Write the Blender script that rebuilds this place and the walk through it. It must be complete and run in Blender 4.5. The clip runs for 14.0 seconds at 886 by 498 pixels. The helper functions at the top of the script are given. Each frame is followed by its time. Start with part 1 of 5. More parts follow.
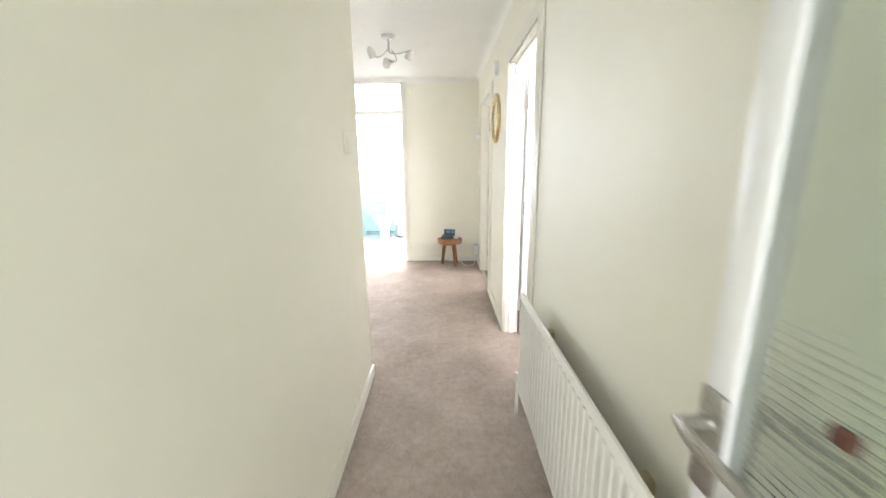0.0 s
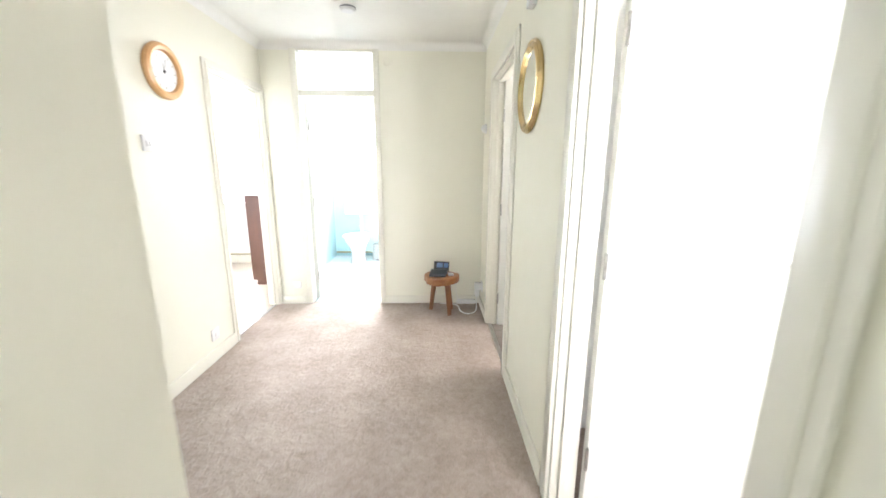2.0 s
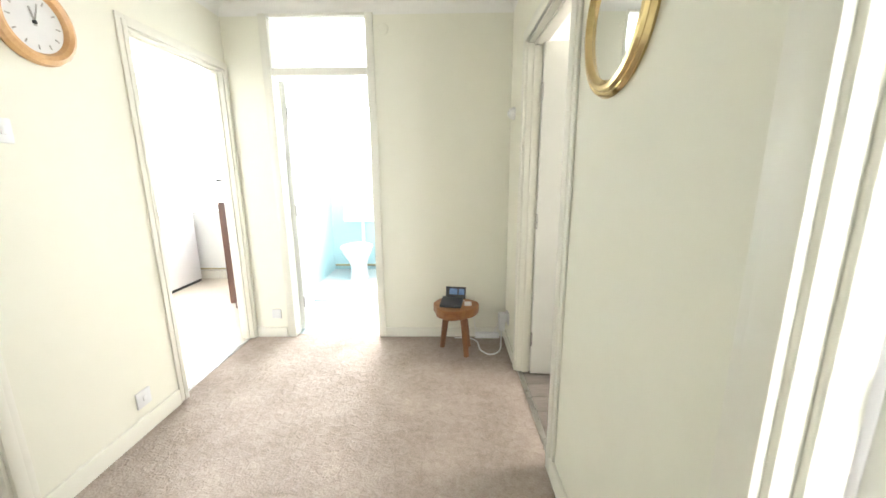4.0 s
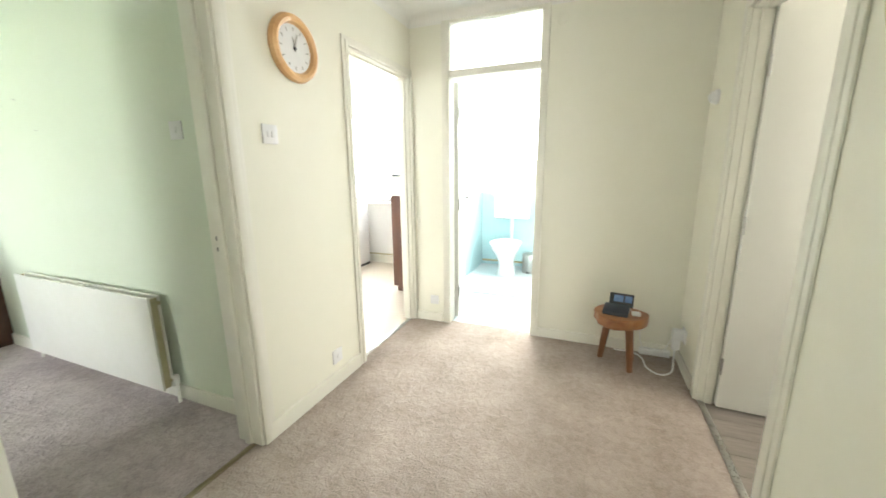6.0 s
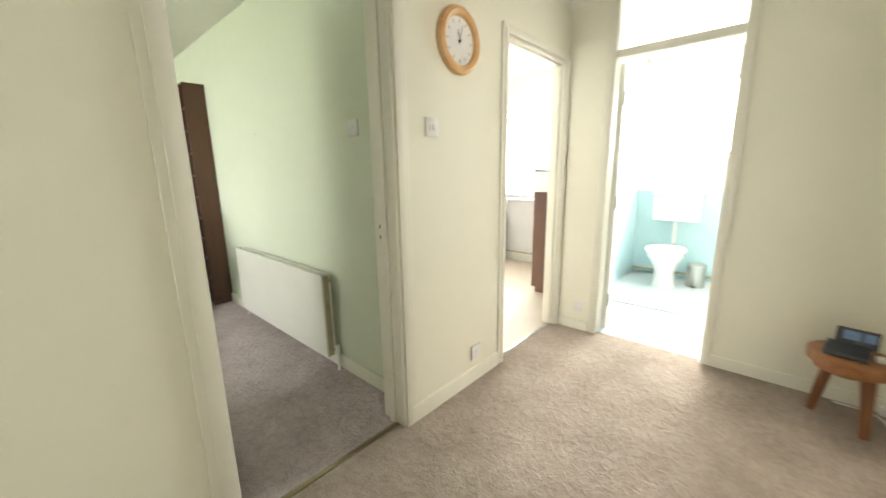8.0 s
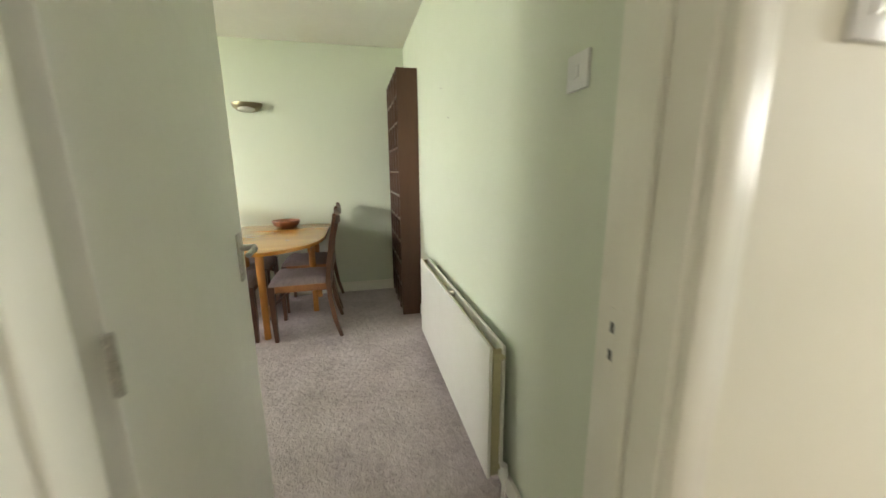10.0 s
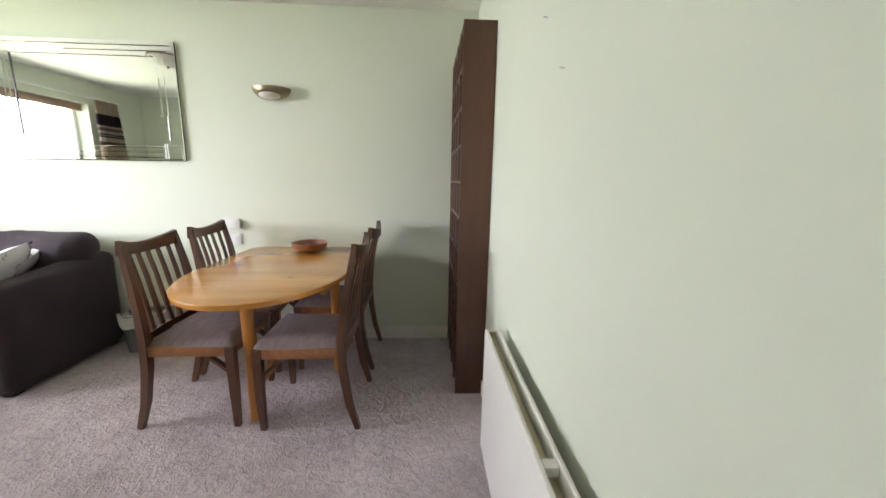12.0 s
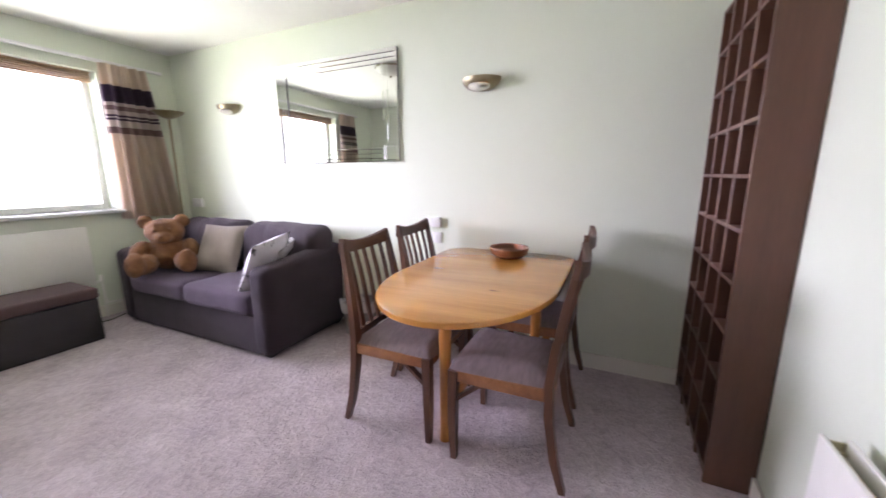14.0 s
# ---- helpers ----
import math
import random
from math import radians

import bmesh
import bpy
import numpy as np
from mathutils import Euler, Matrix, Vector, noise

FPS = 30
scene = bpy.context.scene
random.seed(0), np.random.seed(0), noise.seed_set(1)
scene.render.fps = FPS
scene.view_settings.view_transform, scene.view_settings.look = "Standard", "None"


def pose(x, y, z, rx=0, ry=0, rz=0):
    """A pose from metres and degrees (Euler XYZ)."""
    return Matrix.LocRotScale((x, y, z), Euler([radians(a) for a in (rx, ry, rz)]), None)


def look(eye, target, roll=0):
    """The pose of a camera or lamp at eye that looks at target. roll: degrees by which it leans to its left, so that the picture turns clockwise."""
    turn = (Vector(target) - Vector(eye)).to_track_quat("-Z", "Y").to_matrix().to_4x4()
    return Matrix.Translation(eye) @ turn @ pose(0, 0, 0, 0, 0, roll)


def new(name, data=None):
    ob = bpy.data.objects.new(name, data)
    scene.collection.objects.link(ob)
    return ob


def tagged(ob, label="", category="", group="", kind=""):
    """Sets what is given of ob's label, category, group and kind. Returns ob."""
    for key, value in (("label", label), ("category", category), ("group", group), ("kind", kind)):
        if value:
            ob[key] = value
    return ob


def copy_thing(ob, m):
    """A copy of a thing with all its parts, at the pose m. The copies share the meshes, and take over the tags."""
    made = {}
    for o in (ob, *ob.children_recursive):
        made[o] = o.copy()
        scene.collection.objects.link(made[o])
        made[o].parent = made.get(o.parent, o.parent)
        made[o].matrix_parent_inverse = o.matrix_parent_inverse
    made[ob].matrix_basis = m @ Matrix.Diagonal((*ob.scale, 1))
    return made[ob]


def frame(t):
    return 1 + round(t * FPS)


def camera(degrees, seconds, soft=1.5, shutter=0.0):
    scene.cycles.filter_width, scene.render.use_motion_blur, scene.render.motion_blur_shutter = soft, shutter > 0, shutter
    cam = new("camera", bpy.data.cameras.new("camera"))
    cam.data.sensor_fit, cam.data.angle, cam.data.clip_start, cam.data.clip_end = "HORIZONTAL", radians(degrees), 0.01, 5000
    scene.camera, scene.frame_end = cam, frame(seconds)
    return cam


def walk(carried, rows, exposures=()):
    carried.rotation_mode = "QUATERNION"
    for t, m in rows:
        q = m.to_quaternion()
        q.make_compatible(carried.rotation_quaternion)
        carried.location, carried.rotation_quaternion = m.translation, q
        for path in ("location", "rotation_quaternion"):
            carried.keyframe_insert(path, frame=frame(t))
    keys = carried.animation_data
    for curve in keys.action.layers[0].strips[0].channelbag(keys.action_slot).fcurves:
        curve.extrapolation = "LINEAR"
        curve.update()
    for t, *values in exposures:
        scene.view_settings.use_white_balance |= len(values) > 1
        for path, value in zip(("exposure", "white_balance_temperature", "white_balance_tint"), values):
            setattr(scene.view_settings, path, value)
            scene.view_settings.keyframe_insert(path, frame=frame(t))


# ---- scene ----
# The place: a small flat. Hall and corridor run along +y, the living room lies on the -x side.
PATH = [
    (0, (0.128, -0.415, 1.305), (0.123, 1.536, 0.862), -0.7),
    (0.5, (0.116, -0.022, 1.305), (0.123, 1.928, 0.865), -0.6),
    (1, (0.128, 0.309, 1.294), (0.14, 2.263, 0.867), -0.6),
    (1.5, (0.146, 0.726, 1.309), (0.17, 2.677, 0.872), 0.3),
    (2, (0.147, 1.084, 1.314), (0.189, 3.039, 0.893), 0.2),
    (2.2, (0.149, 1.213, 1.311), (0.21, 3.168, 0.894), 0.1),
    (4.3, (0.157, 1.893, 1.296), (0.07, 3.848, 0.883), -0.8),
    (4.5, (0.135, 1.898, 1.298), (-0.045, 3.848, 0.891), -0.5),
    (5, (0.076, 1.883, 1.283), (-0.328, 3.799, 0.877), -0.8),
    (5.5, (0.036, 1.865, 1.279), (-0.557, 3.731, 0.868), -0.9),
    (6, (-0.024, 1.845, 1.278), (-0.754, 3.66, 0.861), -0.6),
    (6.5, (-0.067, 1.836, 1.269), (-0.946, 3.584, 0.854), -0.6),
    (7, (-0.102, 1.809, 1.263), (-1.125, 3.478, 0.854), -0.6),
    (7.5, (-0.105, 1.797, 1.26), (-1.251, 3.384, 0.853), -0.4),
    (8, (-0.166, 1.876, 1.252), (-1.479, 3.325, 0.833), -0.9),
    (8.5, (-0.326, 2.069, 1.257), (-1.868, 3.263, 0.815), -1.3),
    (9, (-0.522, 2.246, 1.265), (-2.239, 3.175, 0.832), -1.1),
    (9.2, (-0.600, 2.318, 1.267), (-2.366, 3.132, 0.832), -1.0),
    (11.3, (-1.815, 2.713, 1.228), (-3.768, 2.918, 0.849), 0.8),
    (11.5, (-1.902, 2.726, 1.237), (-3.855, 2.921, 0.856), 0.9),
    (12, (-2.111, 2.722, 1.249), (-4.074, 2.813, 0.879), 1.0),
    (12.5, (-2.333, 2.665, 1.255), (-4.296, 2.66, 0.869), 1.4),
    (13, (-2.447, 2.607, 1.251), (-4.39, 2.337, 0.863), 0.6),
    (13.5, (-2.484, 2.549, 1.25), (-4.357, 1.967, 0.86), -0.1),
    (14, (-2.474, 2.485, 1.246), (-4.25, 1.655, 0.85), -0.2),
]
cam = camera(100.58, 14.0, soft=1.5, shutter=0.5)
walk(cam, [(t, look(eye, target, roll)) for t, eye, target, roll in PATH],
     exposures=[(0.0, 0.50, 6150, 19), (1.0, 0.53, 6050, 20), (2.2, 0.43, 6050, 17), (4.3, 0.22, 6300, 13), (5.5, 0.02, 6400, 10), (6.5, -0.1, 6650, 11),
                (7.5, -0.27, 7100, 15), (8.0, -0.33, 7050, 11), (9.2, -0.44, 7250, 11), (11.3, -0.58, 6850, 21), (12.0, -0.57, 6450, 25), (13.0, -0.50, 6150, 34), (14.0, -0.36, 6050, 41)])

# ---- world and light ----
world = bpy.data.worlds.new("sky")
scene.world = world
world.use_nodes = True
wn = world.node_tree
sky = wn.nodes.new("ShaderNodeTexSky")
sky.sky_type = "NISHITA"
sky.sun_disc = False
sky.sun_elevation, sky.sun_rotation = radians(38), radians(12)
wn.links.new(sky.outputs[0], wn.nodes["Background"].inputs[0])
wn.nodes["Background"].inputs[1].default_value = 0.12

sun = new("sun", bpy.data.lights.new("sun", "SUN"))
sun.data.energy, sun.data.angle, sun.data.color = 3.0, radians(1.0), (1.0, 0.95, 0.87)
sun.matrix_world = look((-3, 14, 11), (0, 0, 0))


def window_light(name, eye, target, width, height, watts, colour=(0.97, 0.99, 1.0)):
    """An area lamp that stands in for light through one opening."""
    ob = new(name, bpy.data.lights.new(name, "AREA"))
    ob.data.shape, ob.data.size, ob.data.size_y = "RECTANGLE", width, height
    ob.data.energy, ob.data.color = watts, colour
    ob.matrix_world = look(eye, target)
    return ob


for part_of_sky, x, width, watts in (("middle", -0.6, 5.2, 3900), ("east", 4.0, 4.0, 1000), ("west", -6.2, 6.0, 1000)):
    window_light("daylight_garden_" + part_of_sky, (x, -8.0, 3.0), (x, 0, 3.0), width, 4.0, watts, (0.90, 0.95, 1.0))
window_light("daylight_lawn", (-2.3, -3.1, 0.46), (-2.3, 0, 0.46), 3.4, 1.46, 520, (0.87, 1.0, 0.70))
window_light("daylight_lawn_west", (-5.05, -3.1, 0.46), (-5.05, 0, 0.46), 2.1, 1.46, 90, (0.87, 1.0, 0.70))
window_light("daylight_kitchen", (-2.6, 6.62, 1.38), (-2.5, 4, 1.2), 1.9, 1.4, 350, (0.94, 0.98, 1.0))
window_light("daylight_bath", (-0.7, 7.0, 1.75), (-0.6, 4, 0.9), 1.0, 0.75, 265, (0.92, 0.98, 1.0))
window_light("daylight_bedroom", (1.75, 0.05, 1.5), (1.6, 3, 1.2), 1.5, 1.1, 70, (1.0, 0.97, 0.91))
# Small room's lamp and window are unseen, added to brighten its door and hall.
window_light("fill_study", (2.9, 3.7, 1.5), (0.5, 3.8, 1.2), 0.85, 0.95, 50, (1.0, 0.95, 0.87))
# Lamp inside the closed, unseen landing, added to lift the corridor.
window_light("fill_entrance", (0.1, -1.75, 1.2), (0.1, 2, 1.0), 0.75, 1.9, 24, (0.95, 1.0, 0.93))

# ---- materials ----


def nodes_of(name):
    m = bpy.data.materials.new(name)
    m.use_nodes = True
    nt = m.node_tree
    return m, nt, nt.nodes["Principled BSDF"]


def plain(name, a, b=None, scale=6.0, rough=0.6, bump=0.0, bscale=60.0, metal=0.0, coat=0.0, stretch=(1, 1, 1), spread=0.12,
          sheen=0.0, mid=0.7):
    """A surface with colour drifting between a and b at two scales, uneven gloss and fine relief."""
    m, nt, p = nodes_of(name)
    b = b or tuple(0.9 * v for v in a)
    tc = nt.nodes.new("ShaderNodeTexCoord")
    mp = nt.nodes.new("ShaderNodeMapping")
    mp.inputs["Scale"].default_value = stretch
    nt.links.new(tc.outputs["Object"], mp.inputs[0])
    big, small = nt.nodes.new("ShaderNodeTexNoise"), nt.nodes.new("ShaderNodeTexNoise")
    big.inputs["Scale"].default_value, small.inputs["Scale"].default_value = scale, scale * 9
    big.inputs["Detail"].default_value = small.inputs["Detail"].default_value = 4
    for n in (big, small):
        nt.links.new(mp.outputs[0], n.inputs["Vector"])
    add = nt.nodes.new("ShaderNodeMath")
    add.operation = "MULTIPLY_ADD"
    add.inputs[1].default_value = 0.4
    nt.links.new(small.outputs[0], add.inputs[0])
    nt.links.new(big.outputs[0], add.inputs[2])
    ramp = nt.nodes.new("ShaderNodeMapRange")
    ramp.inputs["From Min"].default_value, ramp.inputs["From Max"].default_value = mid - spread * 2, mid + spread * 2
    nt.links.new(add.outputs[0], ramp.inputs[0])
    mix = nt.nodes.new("ShaderNodeMix")
    mix.data_type = "RGBA"
    mix.inputs["A"].default_value, mix.inputs["B"].default_value = (*a, 1), (*b, 1)
    nt.links.new(ramp.outputs[0], mix.inputs["Factor"])
    nt.links.new(mix.outputs["Result"], p.inputs["Base Color"])
    rr = nt.nodes.new("ShaderNodeMapRange")
    rr.inputs["To Min"].default_value, rr.inputs["To Max"].default_value = rough * 0.85, min(1.0, rough * 1.15)
    nt.links.new(small.outputs[0], rr.inputs[0])
    nt.links.new(rr.outputs[0], p.inputs["Roughness"])
    p.inputs["Metallic"].default_value, p.inputs["Coat Weight"].default_value = metal, coat
    p.inputs["Sheen Weight"].default_value = sheen
    if bump:
        fine = nt.nodes.new("ShaderNodeTexNoise")
        fine.inputs["Scale"].default_value, fine.inputs["Detail"].default_value = bscale, 5
        nt.links.new(mp.outputs[0], fine.inputs["Vector"])
        bp = nt.nodes.new("ShaderNodeBump")
        bp.inputs["Strength"].default_value, bp.inputs["Distance"].default_value = bump, 0.004
        nt.links.new(fine.outputs[0], bp.inputs["Height"])
        nt.links.new(bp.outputs[0], p.inputs["Normal"])
    return m


def wood(name, dark, light, along="x", rough=0.4, coat=0.0, rings=7.0, knots=False):
    """Planed timber with the grain along one axis of the object, knots where asked."""
    m, nt, p = nodes_of(name)
    tc, mp = nt.nodes.new("ShaderNodeTexCoord"), nt.nodes.new("ShaderNodeMapping")
    mp.inputs["Scale"].default_value = tuple(0.09 if k == along else 1.0 for k in "xyz")
    nt.links.new(tc.outputs["Object"], mp.inputs[0])
    warp = nt.nodes.new("ShaderNodeTexNoise")
    warp.inputs["Scale"].default_value, warp.inputs["Detail"].default_value, warp.inputs["Distortion"].default_value = rings, 6, 1.6
    nt.links.new(mp.outputs[0], warp.inputs["Vector"])
    fine = nt.nodes.new("ShaderNodeTexNoise")
    fine.inputs["Scale"].default_value, fine.inputs["Detail"].default_value = 130, 3
    nt.links.new(mp.outputs[0], fine.inputs["Vector"])
    ramp = nt.nodes.new("ShaderNodeValToRGB")
    ramp.color_ramp.elements[0].position, ramp.color_ramp.elements[1].position = 0.3, 0.68
    ramp.color_ramp.elements[0].color, ramp.color_ramp.elements[1].color = (*dark, 1), (*light, 1)
    add = nt.nodes.new("ShaderNodeMath")
    add.operation, add.inputs[1].default_value = "MULTIPLY_ADD", 0.35
    off = nt.nodes.new("ShaderNodeMath")
    off.operation, off.inputs[1].default_value = "SUBTRACT", 0.175
    nt.links.new(fine.outputs[0], add.inputs[0])
    nt.links.new(warp.outputs[0], add.inputs[2])
    nt.links.new(add.outputs[0], off.inputs[0])
    nt.links.new(off.outputs[0], ramp.inputs[0])
    colour = ramp.outputs[0]
    if knots:
        vor = nt.nodes.new("ShaderNodeTexVoronoi")
        vor.voronoi_dimensions = "2D"
        vor.inputs["Scale"].default_value = 3.1
        kmp = nt.nodes.new("ShaderNodeMapping")
        kmp.inputs["Scale"].default_value = tuple(0.4 if k == along else 1.0 for k in "xyz")
        nt.links.new(tc.outputs["Object"], kmp.inputs[0])
        wob, sh = nt.nodes.new("ShaderNodeTexNoise"), nt.nodes.new("ShaderNodeVectorMath")
        wob.inputs["Scale"].default_value, wob.inputs["Detail"].default_value = 26, 3
        sh.operation = "MULTIPLY_ADD"
        sh.inputs[1].default_value = (0.05, 0.05, 0.0)
        nt.links.new(kmp.outputs[0], wob.inputs["Vector"])
        nt.links.new(wob.outputs["Color"], sh.inputs[0])
        nt.links.new(kmp.outputs[0], sh.inputs[2])
        nt.links.new(sh.outputs[0], vor.inputs["Vector"])
        spot = nt.nodes.new("ShaderNodeMapRange")
        spot.inputs["From Min"].default_value, spot.inputs["From Max"].default_value = 0.012, 0.045
        spot.inputs["To Min"].default_value, spot.inputs["To Max"].default_value = 0.75, 0.0
        nt.links.new(vor.outputs["Distance"], spot.inputs[0])
        mix = nt.nodes.new("ShaderNodeMix")
        mix.data_type = "RGBA"
        mix.inputs["B"].default_value = (dark[0] * 0.20, dark[1] * 0.16, dark[2] * 0.16, 1)
        nt.links.new(spot.outputs[0], mix.inputs["Factor"])
        nt.links.new(colour, mix.inputs["A"])
        colour = mix.outputs["Result"]
    nt.links.new(colour, p.inputs["Base Color"])
    p.inputs["Roughness"].default_value, p.inputs["Coat Weight"].default_value = rough, coat
    p.inputs["Coat Roughness"].default_value = 0.15
    bp = nt.nodes.new("ShaderNodeBump")
    bp.inputs["Strength"].default_value, bp.inputs["Distance"].default_value = 0.12, 0.001
    nt.links.new(fine.outputs[0], bp.inputs["Height"])
    nt.links.new(bp.outputs[0], p.inputs["Normal"])
    return m


def carpet_material(name, a, b, low=0.45, high=0.84, depth=0.018):
    """Cut-pile carpet: tufts, trodden patches and traffic marks."""
    m, nt, p = nodes_of(name)
    tc = nt.nodes.new("ShaderNodeTexCoord")
    tuft, tread, wide = (nt.nodes.new("ShaderNodeTexNoise") for _ in range(3))
    for n, s, d in ((tuft, 120, 5), (tread, 28, 6), (wide, 4.2, 4)):
        n.inputs["Scale"].default_value, n.inputs["Detail"].default_value = s, d
        nt.links.new(tc.outputs["Object"], n.inputs["Vector"])
    total = None
    for n, w in ((tuft, 0.42), (tread, 0.42), (wide, 0.44)):
        s = nt.nodes.new("ShaderNodeMath")
        s.operation = "MULTIPLY_ADD"
        s.inputs[1].default_value, s.inputs[2].default_value = w, 0.0
        nt.links.new(n.outputs[0], s.inputs[0])
        if total:
            nt.links.new(total.outputs[0], s.inputs[2])
        total = s
    tread.inputs["Distortion"].default_value = 0.8
    s1 = nt.nodes.new("ShaderNodeMath")
    s1.operation, s1.inputs[1].default_value = "MULTIPLY_ADD", 0.5
    nt.links.new(tuft.outputs[0], s1.inputs[0])
    nt.links.new(tread.outputs[0], s1.inputs[2])
    rg = nt.nodes.new("ShaderNodeMapRange")
    rg.inputs["From Min"].default_value, rg.inputs["From Max"].default_value = low, high
    nt.links.new(total.outputs[0], rg.inputs[0])
    mix = nt.nodes.new("ShaderNodeMix")
    mix.data_type = "RGBA"
    mix.inputs["A"].default_value, mix.inputs["B"].default_value = (*a, 1), (*b, 1)
    nt.links.new(rg.outputs[0], mix.inputs["Factor"])
    nt.links.new(mix.outputs["Result"], p.inputs["Base Color"])
    p.inputs["Roughness"].default_value, p.inputs["Sheen Weight"].default_value = 0.95, 0.0
    p.inputs["Specular IOR Level"].default_value = 0.1
    bp = nt.nodes.new("ShaderNodeBump")
    bp.inputs["Strength"].default_value, bp.inputs["Distance"].default_value = 0.9, depth
    nt.links.new(s1.outputs[0], bp.inputs["Height"])
    nt.links.new(bp.outputs[0], p.inputs["Normal"])
    return m


def glass_material(name, tint=(1, 1, 1), rough=0.0, ribs=0.0):
    m, nt, p = nodes_of(name)
    p.inputs["Base Color"].default_value = (*tint, 1)
    p.inputs["Transmission Weight"].default_value, p.inputs["Roughness"].default_value = 1.0, rough
    p.inputs["IOR"].default_value = 1.45
    if ribs:
        tc, wv = nt.nodes.new("ShaderNodeTexCoord"), nt.nodes.new("ShaderNodeTexWave")
        wv.bands_direction = "Z"
        wv.inputs["Scale"].default_value, wv.inputs["Distortion"].default_value = ribs, 1.5
        nt.links.new(tc.outputs["Object"], wv.inputs["Vector"])
        bp = nt.nodes.new("ShaderNodeBump")
        bp.inputs["Strength"].default_value, bp.inputs["Distance"].default_value = 0.35, 0.003
        nt.links.new(wv.outputs[0], bp.inputs["Height"])
        nt.links.new(bp.outputs[0], p.inputs["Normal"])
    return m


def banded(name, stops, rough=0.9):
    """Woven cloth with bands across its height: stops of (metres, colour)."""
    m, nt, p = nodes_of(name)
    tc, sp = nt.nodes.new("ShaderNodeTexCoord"), nt.nodes.new("ShaderNodeSeparateXYZ")
    nt.links.new(tc.outputs["Object"], sp.inputs[0])
    rg = nt.nodes.new("ShaderNodeMapRange")
    rg.inputs["From Min"].default_value, rg.inputs["From Max"].default_value = 0.0, 2.4
    nt.links.new(sp.outputs["Z"], rg.inputs[0])
    ramp = nt.nodes.new("ShaderNodeValToRGB")
    ramp.color_ramp.interpolation = "CONSTANT"
    els = ramp.color_ramp.elements
    els[0].position, els[0].color = 0.0, (*stops[0][1], 1)
    els[1].position, els[1].color = stops[1][0] / 2.4, (*stops[1][1], 1)
    for z, c in stops[2:]:
        e = els.new(z / 2.4)
        e.color = (*c, 1)
    nt.links.new(rg.outputs[0], ramp.inputs[0])
    weave = nt.nodes.new("ShaderNodeTexNoise")
    weave.inputs["Scale"].default_value = 260
    mul = nt.nodes.new("ShaderNodeMix")
    mul.data_type, mul.blend_type = "RGBA", "MULTIPLY"
    mul.inputs["Factor"].default_value = 0.35
    nt.links.new(ramp.outputs[0], mul.inputs["A"])
    nt.links.new(weave.outputs[0], mul.inputs["B"])
    nt.links.new(mul.outputs["Result"], p.inputs["Base Color"])
    p.inputs["Roughness"].default_value, p.inputs["Sheen Weight"].default_value = rough, 0.2
    bp = nt.nodes.new("ShaderNodeBump")
    bp.inputs["Strength"].default_value, bp.inputs["Distance"].default_value = 0.3, 0.001
    nt.links.new(weave.outputs[0], bp.inputs["Height"])
    nt.links.new(bp.outputs[0], p.inputs["Normal"])
    # thin cloth lets some of the daylight through
    thin, both = nt.nodes.new("ShaderNodeBsdfTranslucent"), nt.nodes.new("ShaderNodeMixShader")
    both.inputs[0].default_value = 0.55
    nt.links.new(mul.outputs["Result"], thin.inputs["Color"])
    nt.links.new(p.outputs[0], both.inputs[1])
    nt.links.new(thin.outputs[0], both.inputs[2])
    nt.links.new(both.outputs[0], nt.nodes["Material Output"].inputs["Surface"])
    return m


HALL = plain("hall_paint", (0.815, 0.80, 0.69), (0.795, 0.78, 0.665), 1.1, 0.6, 0.05, 90)
GREEN = plain("sage_paint", (0.68, 0.725, 0.605), (0.66, 0.71, 0.585), 1.1, 0.6, 0.05, 90)
WHITE_WALL = plain("white_wall", (0.80, 0.80, 0.77), (0.76, 0.76, 0.73), 1.5, 0.6, 0.15, 140)
CEIL = plain("ceiling_paint", (0.84, 0.835, 0.79), (0.81, 0.80, 0.755), 2, 0.8, 0.3, 90)
GLOSS = plain("cream_gloss_paint", (0.79, 0.775, 0.69), (0.76, 0.74, 0.645), 3, 0.32, 0.08, 40)
DOORW = plain("white_door_paint", (0.78, 0.78, 0.73), (0.75, 0.75, 0.70), 3, 0.5, 0.06, 50)
PVC = plain("white_plastic", (0.78, 0.78, 0.77), (0.74, 0.74, 0.73), 4, 0.3)
ENAMEL = plain("radiator_enamel", (0.80, 0.79, 0.74), (0.76, 0.75, 0.69), 3, 0.35, 0.05, 60)
AGED = plain("yellowed_enamel", (0.50, 0.45, 0.28), (0.42, 0.37, 0.22), 5, 0.5, 0.1, 60)
# The hall's carpet again, lightened and cooled for the living room's window light.
CARPET_LIT = carpet_material("mauve_carpet_lit", (0.36, 0.302, 0.310), (0.67, 0.585, 0.60))
CARPET = carpet_material("mauve_carpet", (0.24, 0.193, 0.162), (0.48, 0.405, 0.352), 0.39, 0.90, 0.011)
KFLOOR = plain("kitchen_vinyl", (0.62, 0.55, 0.45), (0.56, 0.49, 0.40), 4, 0.45, 0.1, 60)
BFLOOR = plain("bath_vinyl", (0.62, 0.68, 0.70), (0.56, 0.63, 0.66), 4, 0.4, 0.1, 60)
CYAN = plain("aqua_paint", (0.52, 0.72, 0.76), (0.48, 0.69, 0.73), 2, 0.4, 0.1, 80)
LAMINATE = wood("grey_laminate", (0.15, 0.125, 0.105), (0.27, 0.235, 0.205), "x", 0.45)
REDWOOD = wood("red_brown_veneer", (0.066, 0.025, 0.014), (0.110, 0.045, 0.025), "z", 0.42, rings=5)
